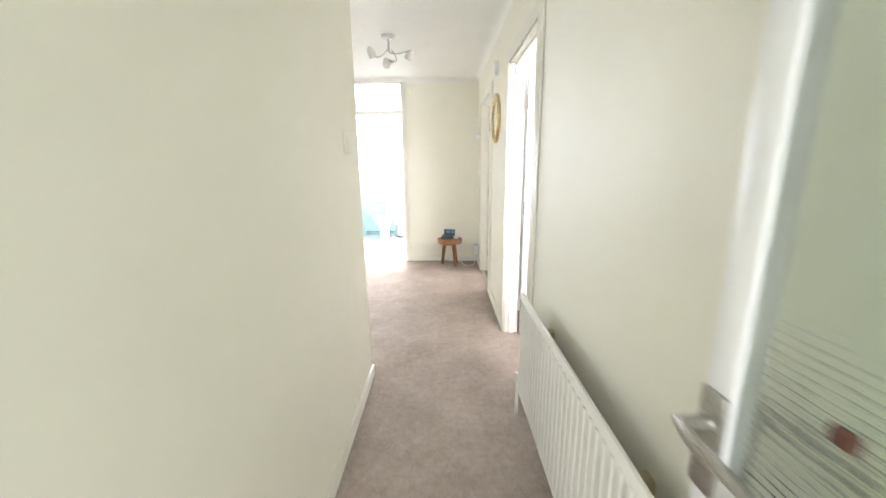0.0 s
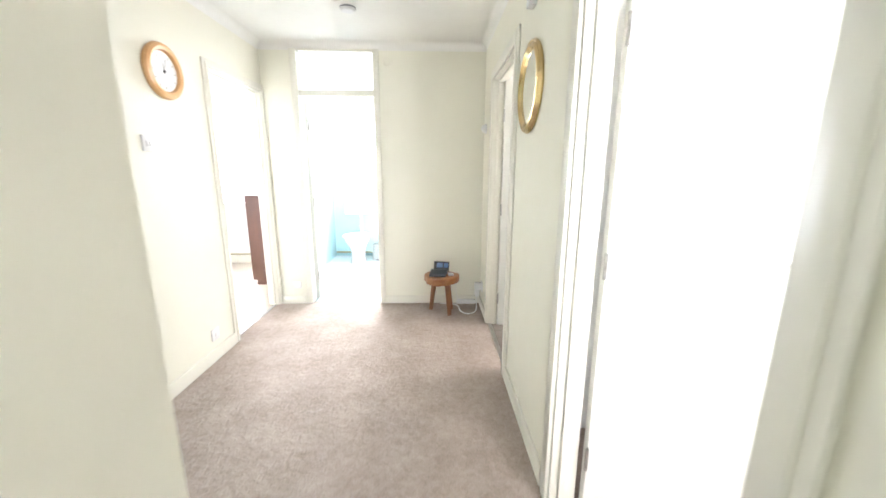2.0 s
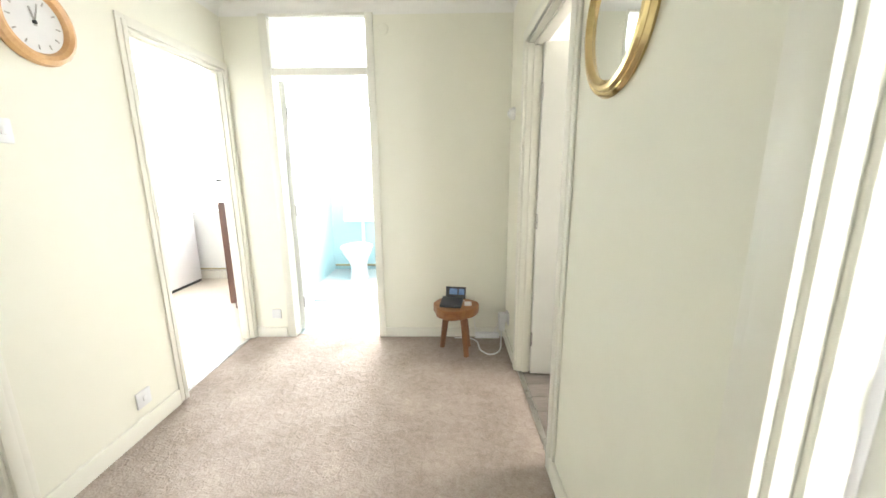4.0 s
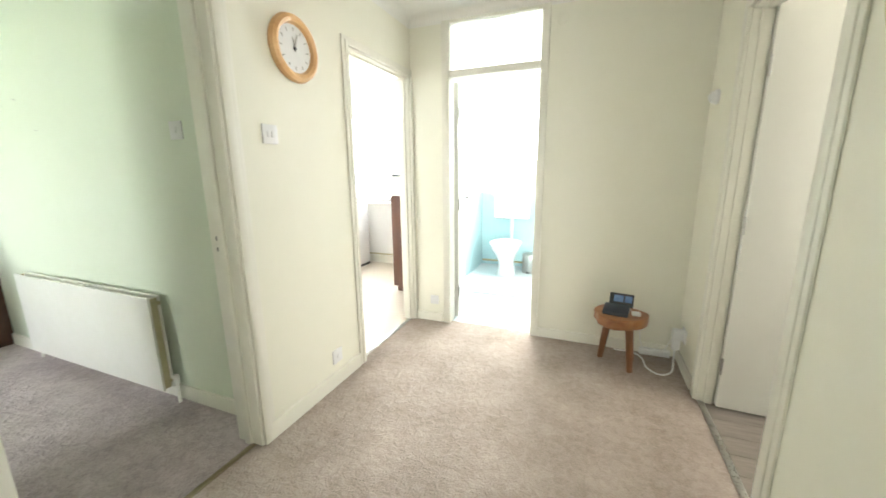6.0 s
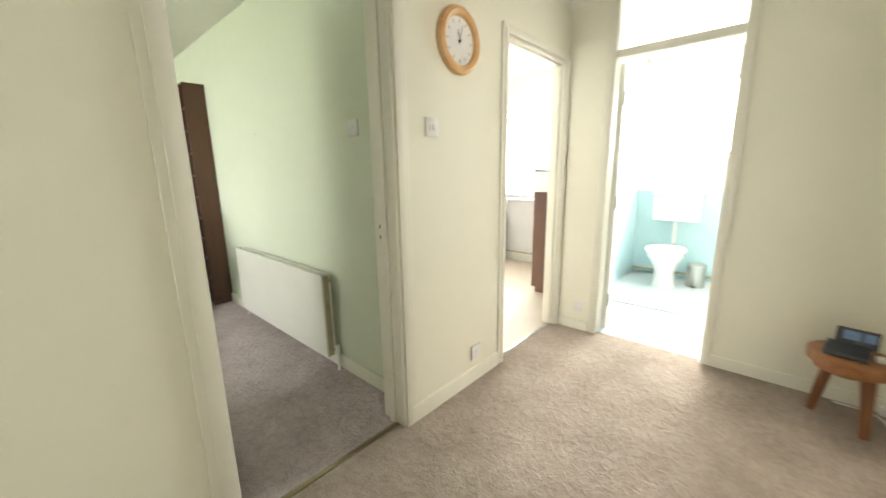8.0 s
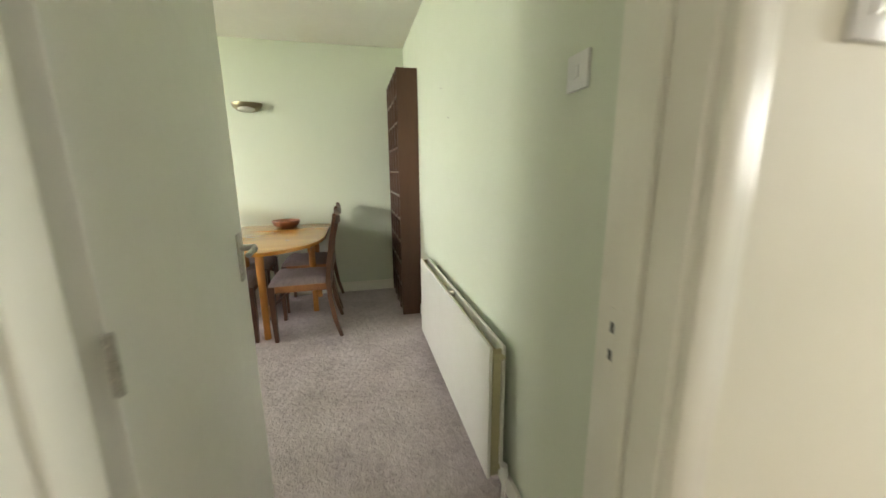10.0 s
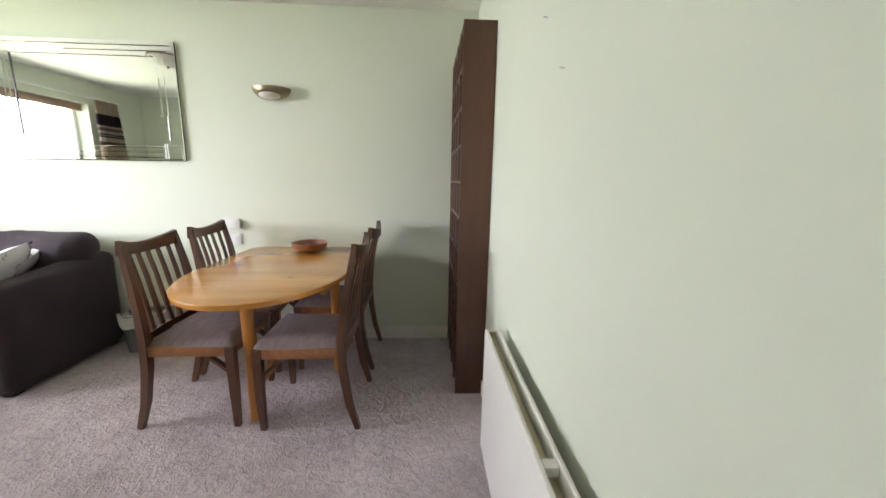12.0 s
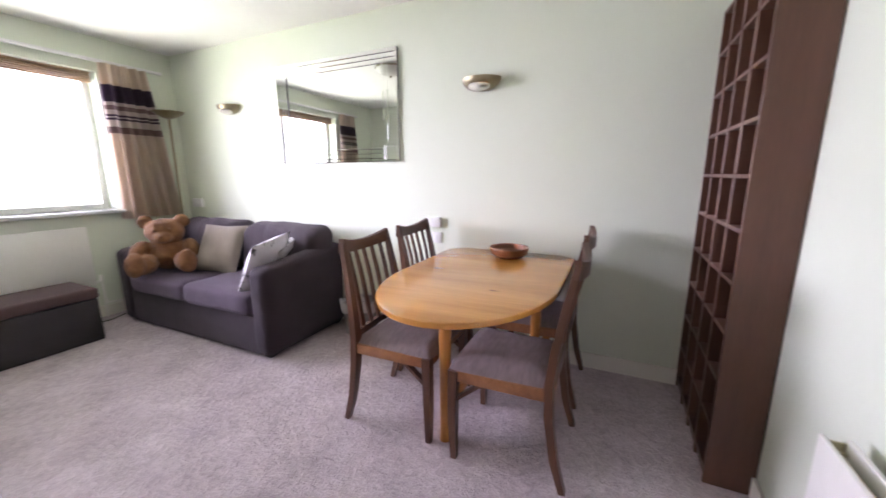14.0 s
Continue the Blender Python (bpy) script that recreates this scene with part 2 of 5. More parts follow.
REDWOOD_X = wood("red_brown_veneer_cross", (0.074, 0.031, 0.020), (0.130, 0.060, 0.041), "x", 0.42, rings=5)
TEAK = wood("dark_teak", (0.050, 0.018, 0.010), (0.115, 0.045, 0.022), "z", 0.38, 0.05)
TEAK_X = wood("dark_teak_rail", (0.050, 0.018, 0.010), (0.115, 0.045, 0.022), "x", 0.38, 0.05)
TEAK_SEAT = wood("orange_teak_apron", (0.20, 0.078, 0.027), (0.34, 0.14, 0.05), "x", 0.32, 0.2)
PINE = wood("honey_pine", (0.52, 0.215, 0.034), (0.68, 0.315, 0.062), "y", 0.22, 0.4, 6, knots=True)
PINE_LEG = wood("honey_pine_leg", (0.40, 0.155, 0.032), (0.52, 0.22, 0.05), "z", 0.3, 0.3, 6)
STOOL_WOOD = wood("log_wood", (0.22, 0.080, 0.026), (0.36, 0.155, 0.055), "x", 0.45, 0.1, 9)
STOOL_LEG = wood("log_leg_wood", (0.13, 0.050, 0.020), (0.24, 0.10, 0.04), "z", 0.5, 0.0, 9)
BOWL_WOOD = wood("turned_bowl_wood", (0.16, 0.050, 0.018), (0.30, 0.11, 0.045), "x", 0.35, 0.3, 8)
CLOCK_WOOD = wood("beech_ring", (0.56, 0.31, 0.12), (0.68, 0.42, 0.19), "x", 0.4, 0.2, 6)
# Plum cord darkened for the shaded sides; the seat copy is lighter, as if lit.
SOFA_SHADED = plain("plum_cord_shaded", (0.019, 0.011, 0.016), (0.038, 0.022, 0.032), 5, 0.95, 0.8, 420, sheen=0.06)
SOFA_LIT = plain("plum_cord_lit", (0.060, 0.040, 0.062), (0.090, 0.062, 0.094), 5, 0.95, 0.8, 420, sheen=0.07)
PAD = plain("seat_pad_cloth", (0.165, 0.120, 0.120), (0.25, 0.190, 0.192), 16, 0.92, 0.7, 260, sheen=0.12, stretch=(1, 3.5, 1))
OTT_LID = plain("ottoman_lid_cloth", (0.062, 0.034, 0.034), (0.088, 0.050, 0.050), 6, 0.95, 0.6, 300, sheen=0.06)
OTT = plain("ottoman_leather", (0.018, 0.014, 0.016), (0.03, 0.024, 0.026), 6, 0.6, 0.3, 160)
BEAR = plain("teddy_fur", (0.125, 0.050, 0.016), (0.23, 0.105, 0.037), 18, 1.0, 1.0, 240, sheen=0.1)
BEIGE = plain("beige_cushion_cloth", (0.20, 0.165, 0.130), (0.25, 0.21, 0.165), 9, 0.95, 0.5, 260, sheen=0.2)
PATCH = plain("patterned_cushion_cloth", (0.60, 0.57, 0.60), (0.045, 0.038, 0.045), 4, 0.9, 0.4, 260, spread=0.02, mid=0.76)
GOLD = plain("gilt", (0.66, 0.52, 0.27), (0.56, 0.42, 0.19), 9, 0.22, 0.1, 60, metal=1.0)
STEEL = plain("brushed_steel", (0.55, 0.54, 0.52), (0.45, 0.44, 0.42), 12, 0.28, 0.0, metal=1.0, stretch=(1, 1, 8))
BRASS = plain("aged_bronze", (0.36, 0.31, 0.21), (0.28, 0.23, 0.15), 8, 0.32, 0.05, 80, metal=1.0)
BLACK = plain("black_plastic", (0.018, 0.019, 0.022), (0.028, 0.029, 0.032), 8, 0.4)
SLATE = plain("slate_plastic", (0.035, 0.042, 0.055), (0.05, 0.058, 0.07), 8, 0.4)
SCREEN = plain("blue_display", (0.09, 0.16, 0.33), (0.16, 0.26, 0.45), 30, 0.2)
CERAMIC = plain("white_china", (0.82, 0.82, 0.82), (0.79, 0.80, 0.80), 3, 0.1, 0.0, coat=0.5)
FROST = plain("frosted_glass_shade", (0.74, 0.72, 0.66), (0.68, 0.66, 0.60), 6, 0.35)
TAN = plain("wooden_blind", (0.42, 0.28, 0.15), (0.34, 0.21, 0.10), 6, 0.5, stretch=(0.2, 1, 4))
DARK = plain("shadow_gap_rubber", (0.02, 0.02, 0.02), (0.03, 0.03, 0.03), 9, 0.7)
LAWN = plain("lawn", (0.05, 0.09, 0.03), (0.08, 0.12, 0.045), 0.8, 0.95, 0.6, 40)
CLEAR = glass_material("window_glass")
RIBBED = glass_material("ribbed_glass", (0.86, 0.92, 0.85), 0.2, 27.0)
MIRROR = nodes_of("mirror_silver")[0]
MIRROR.node_tree.nodes["Principled BSDF"].inputs["Metallic"].default_value = 1.0
MIRROR.node_tree.nodes["Principled BSDF"].inputs["Roughness"].default_value = 0.02
MIRROR.node_tree.nodes["Principled BSDF"].inputs["Base Color"].default_value = (0.88, 0.90, 0.89, 1)
CURTAIN_CLOTH = banded("striped_curtain_cloth", [
    (0.0, (0.80, 0.67, 0.56)), (1.607, (0.27, 0.18, 0.18)), (1.666, (0.74, 0.65, 0.58)), (1.719, (0.08, 0.055, 0.085)),
    (1.735, (0.76, 0.70, 0.65)), (1.746, (0.08, 0.055, 0.085)), (1.763, (0.74, 0.65, 0.58)), (1.807, (0.27, 0.18, 0.18)),
    (1.842, (0.74, 0.65, 0.58)), (1.870, (0.06, 0.038, 0.062)), (2.010, (0.80, 0.67, 0.56))])

# ---- mesh helpers ----


def mesh_object(name, bm, material, smooth=35.0):
    me = bpy.data.meshes.new(name)
    bmesh.ops.recalc_face_normals(bm, faces=bm.faces[:])
    bm.to_mesh(me)
    bm.free()
    me.materials.append(material)
    if smooth:
        me.polygons.foreach_set("use_smooth", [True] * len(me.polygons))
        me.set_sharp_from_angle(angle=radians(smooth))
    return new(name, me)


def thing(name, place=(0, 0, 0), turn=0.0, label="", category="", group="", kind=""):
    """An empty at the base of a thing, that parents its parts."""
    ob = new(name)
    ob.empty_display_size = 0.1
    ob.matrix_basis = pose(*place, 0, 0, turn)
    return tagged(ob, label, category, group, kind)


def part(name, bm, material, parent, label="", smooth=35.0):
    ob = mesh_object(name, bm, material, smooth)
    ob.parent = parent
    if label:
        ob["label"] = label
    return ob


def single(name, bm, material, label, category, group="", kind="", smooth=35.0):
    return tagged(mesh_object(name, bm, material, smooth), label, category, group, kind)


def box(x0, x1, y0, y1, z0, z1, bevel=0.0, seg=2, bm=None):
    bm = bm or bmesh.new()
    r = bmesh.ops.create_cube(bm, size=1.0)
    vs = r["verts"]
    for v in vs:
        v.co = Vector(((x0 + x1) / 2 + v.co.x * (x1 - x0), (y0 + y1) / 2 + v.co.y * (y1 - y0), (z0 + z1) / 2 + v.co.z * (z1 - z0)))
    if bevel:
        edges = list({e for v in vs for e in v.link_edges})
        bmesh.ops.bevel(bm, geom=edges, offset=bevel, segments=seg, affect="EDGES", profile=0.5)
    return bm


def sweep(points, sizes, bm=None, sides=4, up=(0, 0, 1)):
    """A bar along points; sizes gives width and depth at each; four sides or a rounded section."""
    bm = bm or bmesh.new()
    pts = [Vector(p) for p in points]
    if isinstance(sizes, (int, float)):
        sizes = [(sizes, sizes)] * len(pts)
    elif isinstance(sizes, tuple):
        sizes = [sizes] * len(pts)
    rings = []
    for i, p in enumerate(pts):
        d = (pts[min(i + 1, len(pts) - 1)] - pts[max(i - 1, 0)]).normalized()
        u = Vector(up)
        if abs(d.dot(u)) > 0.95:
            u = Vector((1, 0, 0)) if abs(d.x) < 0.9 else Vector((0, 1, 0))
        a = d.cross(u).normalized()
        b = a.cross(d).normalized()
        w, h = sizes[i]
        ring = []
        for k in range(sides):
            if sides == 4:
                ca, sa = ((1, 1), (-1, 1), (-1, -1), (1, -1))[k]
            else:
                ca, sa = math.cos(2 * math.pi * k / sides), math.sin(2 * math.pi * k / sides)
            ring.append(bm.verts.new(p + a * (ca * w / 2) + b * (sa * h / 2)))
        rings.append(ring)
    for r, s in zip(rings, rings[1:]):
        for k in range(sides):
            bm.faces.new((r[k], r[(k + 1) % sides], s[(k + 1) % sides], s[k]))
    bm.faces.new(rings[0])
    bm.faces.new(list(reversed(rings[-1])))
    return bm


def tube(points, radius, sides=10, bm=None):
    return sweep(points, [(2 * r, 2 * r) for r in (radius if isinstance(radius, list) else [radius] * len(points))], bm, sides)


def lathe(profile, steps=32, bm=None, centre=(0, 0, 0), axis="z", loop=False):
    """A turned shape: profile of (radius, height) turned about an axis through centre."""
    bm = bm or bmesh.new()
    rings = []
    for r, h in profile:
        ring = []
        for k in range(steps):
            a = 2 * math.pi * k / steps
            c, s = r * math.cos(a), r * math.sin(a)
            v = {"z": (c, s, h), "x": (h, c, s), "y": (c, h, s)}[axis]
            ring.append(bm.verts.new(Vector(centre) + Vector(v)))
        rings.append(ring)
    for a, b in zip(rings, rings[1:] + (rings[:1] if loop else [])):
        for k in range(steps):
            bm.faces.new((a[k], a[(k + 1) % steps], b[(k + 1) % steps], b[k]))
    if profile[0][0] > 1e-5 and not loop:
        bm.faces.new(list(reversed(rings[0])))
    if profile[-1][0] > 1e-5 and not loop:
        bm.faces.new(rings[-1])
    bmesh.ops.remove_doubles(bm, verts=bm.verts[:], dist=1e-6)
    return bm


def ball(centre, radii, turn=None, bm=None, seg=20):
    bm = bm or bmesh.new()
    m = Matrix.Translation(centre) @ (turn or Matrix.Identity(4)) @ Matrix.Diagonal((*radii, 1))
    bmesh.ops.create_uvsphere(bm, u_segments=seg, v_segments=seg // 2 + 2, radius=1.0, matrix=m)
    return bm


def slab(outline, z0, z1, bevel=0.0, seg=3, joints=()):
    """A flat board of any outline (x, y); its edges along the joints (x) stay square."""
    bm = bmesh.new()
    low = [bm.verts.new((x, y, z0)) for x, y in outline]
    f = bm.faces.new(low)
    top = bmesh.ops.extrude_face_region(bm, geom=[f])["geom"]
    for v in top:
        if isinstance(v, bmesh.types.BMVert):
            v.co.z = z1
    if bevel:
        rim = [e for e in bm.edges if abs(e.verts[0].co.z - e.verts[1].co.z) < 1e-6
               and not any(abs(v.co.x - x) < 1e-4 and abs(w.co.x - x) < 1e-4 for x in joints for v, w in (e.verts[:],))]
        bmesh.ops.bevel(bm, geom=rim, offset=bevel, segments=seg, affect="EDGES", profile=0.5)
    return bm


def pillow(w, h, t, n=14, sag=0.0):
    """A stuffed cushion lying in the xy plane, thick in the middle, pinched at the edges."""
    bm = bmesh.new()
    grid = {}
    for side in (1, -1):
        for i in range(n + 1):
            for j in range(n + 1):
                u, v = 2 * i / n - 1, 2 * j / n - 1
                edge = i in (0, n) or j in (0, n)
                if side < 0 and edge:
                    grid[side, i, j] = grid[1, i, j]
                    continue
                puff = ((1 - abs(u) ** 2.6) * (1 - abs(v) ** 2.6)) ** 0.55
                pinch = 1 - 0.07 * (1 - abs(u * v)) * max(abs(u), abs(v)) ** 3
                wob = noise.noise(Vector((u * 1.7, v * 1.7, w * 9 + side))) * 0.09
                grid[side, i, j] = bm.verts.new((u * w / 2 * pinch, v * h / 2 * pinch, side * t / 2 * puff * (1 + wob)))
        for i in range(n):
            for j in range(n):
                q = [grid[side, i, j], grid[side, i + 1, j], grid[side, i + 1, j + 1], grid[side, i, j + 1]]
                bm.faces.new(q if side > 0 else list(reversed(q)))
    return bm


def moved(bm, m):
    bmesh.ops.transform(bm, matrix=m, verts=bm.verts[:])
    return bm


def joined(*bms):
    """One bmesh out of several."""
    out = bmesh.new()
    for b in bms:
        me = bpy.data.meshes.new("join")
        b.to_mesh(me)
        b.free()
        out.from_mesh(me)
        bpy.data.meshes.remove(me)
    return out

# ---- structure ----
H = 2.40          # ceiling height
DOOR_H = 1.978


def wall(name, axis, a0, a1, s0, s1, material, openings=(), z1=H, z0=0.0, label=""):
    """A wall across `axis` between a0 and a1, along the other from s0 to s1, with openings (from, to, low, high)."""
    bm = bmesh.new()
    cuts = sorted({s0, s1, *(v for o in openings for v in o[:2])})
    for u, v in zip(cuts, cuts[1:]):
        hole = next((o for o in openings if o[0] <= u + 1e-6 and o[1] >= v - 1e-6), None)
        for lo, hi in ([(z0, z1)] if hole is None else [(z0, hole[2]), (hole[3], z1)]):
            if hi - lo > 1e-4:
                box(*((a0, a1, u, v) if axis == "x" else (u, v, a0, a1)), lo, hi, bm=bm)
    bmesh.ops.remove_doubles(bm, verts=bm.verts[:], dist=1e-5)
    return single(name, bm, material, label or "painted plaster wall with fine roller texture", "wall", kind="structure", smooth=0)


LIV_DOOR = (2.16, 2.96, 0.0, DOOR_H + 0.03)
KIT_DOOR = (3.78, 4.60, 0.0, DOOR_H + 0.03)
BED_DOOR = (1.50, 2.33, 0.0, DOOR_H + 0.03)
STUDY_DOOR = (3.27, 4.11, 0.0, DOOR_H + 0.03)
BATH_DOOR = (-1.09, -0.36, 0.0, 2.345)
LW_X, LW_Y = -0.34, 1.70

wall("wall_hall_corridor", "x", LW_X - 0.1, LW_X, -1.4, LW_Y, HALL)
wall("wall_hall_nook", "y", LW_Y - 0.1, LW_Y, -1.4, LW_X - 0.1, HALL)
wall("wall_hall_west", "x", -1.475, -1.4, 1.60, 4.62, HALL, [LIV_DOOR, KIT_DOOR])
wall("wall_hall_north", "y", 4.62, 4.70, -1.475, 0.7, HALL, [BATH_DOOR])
wall("wall_hall_east", "x", 0.6, 0.7, -1.4, 4.62, HALL, [BED_DOOR, STUDY_DOOR])
wall("wall_hall_south", "y", -1.5, -1.4, LW_X - 0.1, 0.7, HALL, [(-0.26, 0.52, 0.0, 2.05)])

wall("wall_living_north", "y", 3.07, 3.17, -5.0, -1.475, GREEN)
wall("wall_living_west", "x", -5.0, -4.9, -1.63, 3.07, GREEN)
WIN = (-4.28, -2.48, 0.95, 2.12)
wall("wall_living_south", "y", -1.88, -1.63, -5.0, -1.4, GREEN, [WIN])
wall("wall_living_east", "x", -1.55, -1.475, -1.63, 3.07, GREEN, [LIV_DOOR])

KWIN = (-3.4, -1.75, 0.86, 2.05)
wall("wall_kitchen_north", "y", 6.30, 6.50, -3.7, -1.475, WHITE_WALL, [KWIN])
wall("wall_kitchen_west", "x", -3.8, -3.7, 3.17, 6.50, WHITE_WALL)
wall("wall_kitchen_south", "y", 3.17, 3.23, -3.7, -1.50, WHITE_WALL)
wall("wall_kitchen_inner", "x", -1.50, -1.475, 3.17, 4.70, WHITE_WALL, [KIT_DOOR])
wall("wall_kitchen_east", "x", -1.475, -1.44, 4.70, 6.50, WHITE_WALL)
BWIN = (-1.25, -0.15, 1.35, 2.15)
wall("wall_bath_west", "x", -1.44, -1.40, 4.70, 6.72, WHITE_WALL)
wall("wall_bath_north", "y", 6.72, 6.9, -1.44, 0.7, WHITE_WALL, [BWIN])
wall("wall_bath_east", "x", 0.6, 0.7, 4.70, 6.72, WHITE_WALL)
EWIN = (1.0, 2.5, 0.95, 2.05)
wall("wall_bedroom_south", "y", 0.15, 0.3, 0.7, 3.3, WHITE_WALL, [EWIN])
wall("wall_bedroom_north", "y", 2.75, 2.80, 0.7, 3.3, WHITE_WALL)
wall("wall_bedroom_east", "x", 3.3, 3.45, 0.15, 2.80, WHITE_WALL)
wall("wall_study_south", "y", 2.80, 2.86, 0.7, 2.7, WHITE_WALL)
wall("wall_study_north", "y", 4.62, 4.72, 0.7, 2.7, WHITE_WALL)
SWIN = (3.25, 4.15, 1.0, 2.0)
wall("wall_study_east", "x", 2.7, 2.85, 2.80, 4.72, WHITE_WALL, [SWIN])

# unseen landing outside the entrance, added to keep garden lamps out of the corridor
wall("wall_landing_west", "x", -0.9, -0.8, -2.7, -1.5, WHITE_WALL)
wall("wall_landing_east", "x", 1.0, 1.1, -2.7, -1.5, WHITE_WALL)
wall("wall_landing_south", "y", -2.8, -2.7, -0.9, 1.1, WHITE_WALL)


def flat(name, x0, x1, y0, y1, z0, z1, material, label, category):
    return single(name, box(x0, x1, y0, y1, z0, z1), material, label, category, kind="structure", smooth=0)


flat("floor_hall", -1.44, 0.62, -1.5, 4.66, -0.1, 0.0, CARPET, "mauve-brown cut-pile carpet, trodden and worn in the hall", "carpet")
flat("floor_living", -5.0, -1.452, -1.88, 3.17, -0.1, 0.0, CARPET_LIT, "the hall's cut-pile carpet with trodden pile, lightened for window light", "carpet")
flat("floor_kitchen", -3.8, -1.44, 3.17, 6.5, -0.1, -0.002, KFLOOR, "pale beige kitchen vinyl floor", "floor")
flat("floor_bath", -1.44, 0.7, 4.66, 6.9, -0.1, -0.002, BFLOOR, "pale blue-grey bathroom vinyl floor", "floor")
flat("floor_bedroom", 0.62, 3.45, 0.2, 2.80, -0.1, -0.001, CARPET, "mauve carpet in the bright bedroom", "carpet")
flat("ceiling_hall", -1.475, 0.7, -1.5, 4.70, H, H + 0.1, CEIL, "white painted ceiling of the hall", "ceiling")
flat("floor_landing", -0.9, 1.1, -2.8, -1.5, -0.1, -0.002, KFLOOR, "pale floor of the unseen landing added outside the entrance", "floor")
flat("ceiling_landing", -0.9, 1.1, -2.8, -1.5, H, H + 0.1, CEIL, "white painted ceiling of the unseen landing that keeps light out", "ceiling")
flat("ceiling_living", -5.0, -1.475, -1.88, 3.17, H, H + 0.1, CEIL, "white painted ceiling of the living room", "ceiling")
flat("ceiling_kitchen", -3.8, -1.475, 3.17, 6.5, H, H + 0.1, CEIL, "white painted ceiling of the kitchen", "ceiling")
flat("ceiling_bath", -1.475, 0.7, 4.70, 6.9, H, H + 0.1, CEIL, "white painted ceiling of the bathroom", "ceiling")
flat("ceiling_bedroom", 0.7, 3.45, 0.2, 2.80, H, H + 0.1, CEIL, "white painted ceiling of the bedroom", "ceiling")
flat("ceiling_study", 0.7, 2.85, 2.80, 4.72, H, H + 0.1, CEIL, "white painted ceiling of the small room", "ceiling")
flat("ground", -600, 600, -600, 600, -0.5, -0.3, LAWN, "mown lawn outside the flat", "lawn")

# aqua lower wall in the bathroom
flat("trim_bath_dado", -1.398, 0.598, 6.712, 6.719, 0.0, 0.98, CYAN, "aqua painted lower band of the bathroom wall", "wall panel")
flat("trim_bath_dado_side", -1.399, -1.392, 5.6, 6.71, 0.0, 0.98, CYAN, "aqua painted lower band of the bathroom wall", "wall panel")


def skirting(name, x0, x1, y0, y1, h=0.10, material=GLOSS):
    bm = box(x0, x1, y0, y1, 0.0, h)
    top = [e for e in bm.edges if all(v.co.z > h - 1e-4 for v in e.verts)]
    bmesh.ops.bevel(bm, geom=top, offset=0.006, segments=2, affect="EDGES", profile=0.5)
    return single(name, bm, material, "cream gloss-painted timber skirting board", "skirting board", "skirting boards", "structure")


T = 0.016
skirting("baseboard_corridor", LW_X, LW_X + T, -1.4, LW_Y + T, 0.075)
skirting("baseboard_nook", -1.4, LW_X, LW_Y, LW_Y + T, 0.09)
skirting("baseboard_hall_west_a", -1.4, -1.4 + T, LW_Y + T, 2.09, 0.09)
skirting("baseboard_hall_west_b", -1.4, -1.4 + T, 2.965, 3.735, 0.09)
skirting("baseboard_hall_north_a", -1.4, -1.145, 4.62 - T, 4.62, 0.075)
skirting("baseboard_hall_north_b", -0.352, 0.6, 4.62 - T, 4.62, 0.075)
skirting("baseboard_hall_east_a", 0.6 - T, 0.6, -1.4, 1.435, 0.075)
skirting("baseboard_hall_east_b", 0.6 - T, 0.6, 2.396, 3.255, 0.09)
skirting("baseboard_hall_east_c", 0.6 - T, 0.6, 4.19, 4.62 - T, 0.075)
skirting("baseboard_living_north", -4.9, -1.56, 3.07 - T, 3.07, 0.085)
skirting("baseboard_living_west", -4.9, -4.9 + T, -1.63, 3.07 - T, 0.10)
skirting("baseboard_living_south", -4.9 + T, -1.55, -1.63, -1.63 + T, 0.10)
skirting("baseboard_kitchen_north", -3.7, -1.5, 6.27, 6.30, 0.10)


def coving(name, run):
    """Plaster coving: a hollow quarter round along a run of corners, keeping the room on the run's right."""
    bm = bmesh.new()
    n = 6
    rings = []
    for i, p in enumerate(run):
        prev_d = (Vector(run[i]) - Vector(run[i - 1])).normalized() if i else None
        next_d = (Vector(run[i + 1]) - Vector(run[i])).normalized() if i + 1 < len(run) else None
        d0, d1 = prev_d or next_d, next_d or prev_d
        n0, n1 = Vector((d0.y, -d0.x)), Vector((d1.y, -d1.x))
        off = n0 if (n0 - n1).length < 1e-4 else (n0 + n1) / (1 + n0.dot(n1))
        ring = [bm.verts.new((p[0], p[1], H - 0.001))]
        for k in range(n + 1):
            a = math.pi / 2 * k / n
            u, w = 0.075 * (1 - math.sin(a)) , 0.065 * (1 - math.cos(a))
            ring.append(bm.verts.new((p[0] + off.x * u, p[1] + off.y * u, H - 0.001 - w)))
        rings.append(ring)
    for r, s in zip(rings, rings[1:]):
        m = len(r)
        for k in range(m):
            bm.faces.new((r[k], r[(k + 1) % m], s[(k + 1) % m], s[k]))
    bm.faces.new(rings[0])
    bm.faces.new(list(reversed(rings[-1])))
    return single(name, bm, CEIL, "white plaster coving where wall meets ceiling", "coving", "covings", "structure", smooth=25)


coving("trim_coving_hall", [(LW_X, -1.4), (LW_X, LW_Y), (-1.4, LW_Y), (-1.4, 4.62), (0.6, 4.62), (0.6, -1.4)])

# ---- doors ----


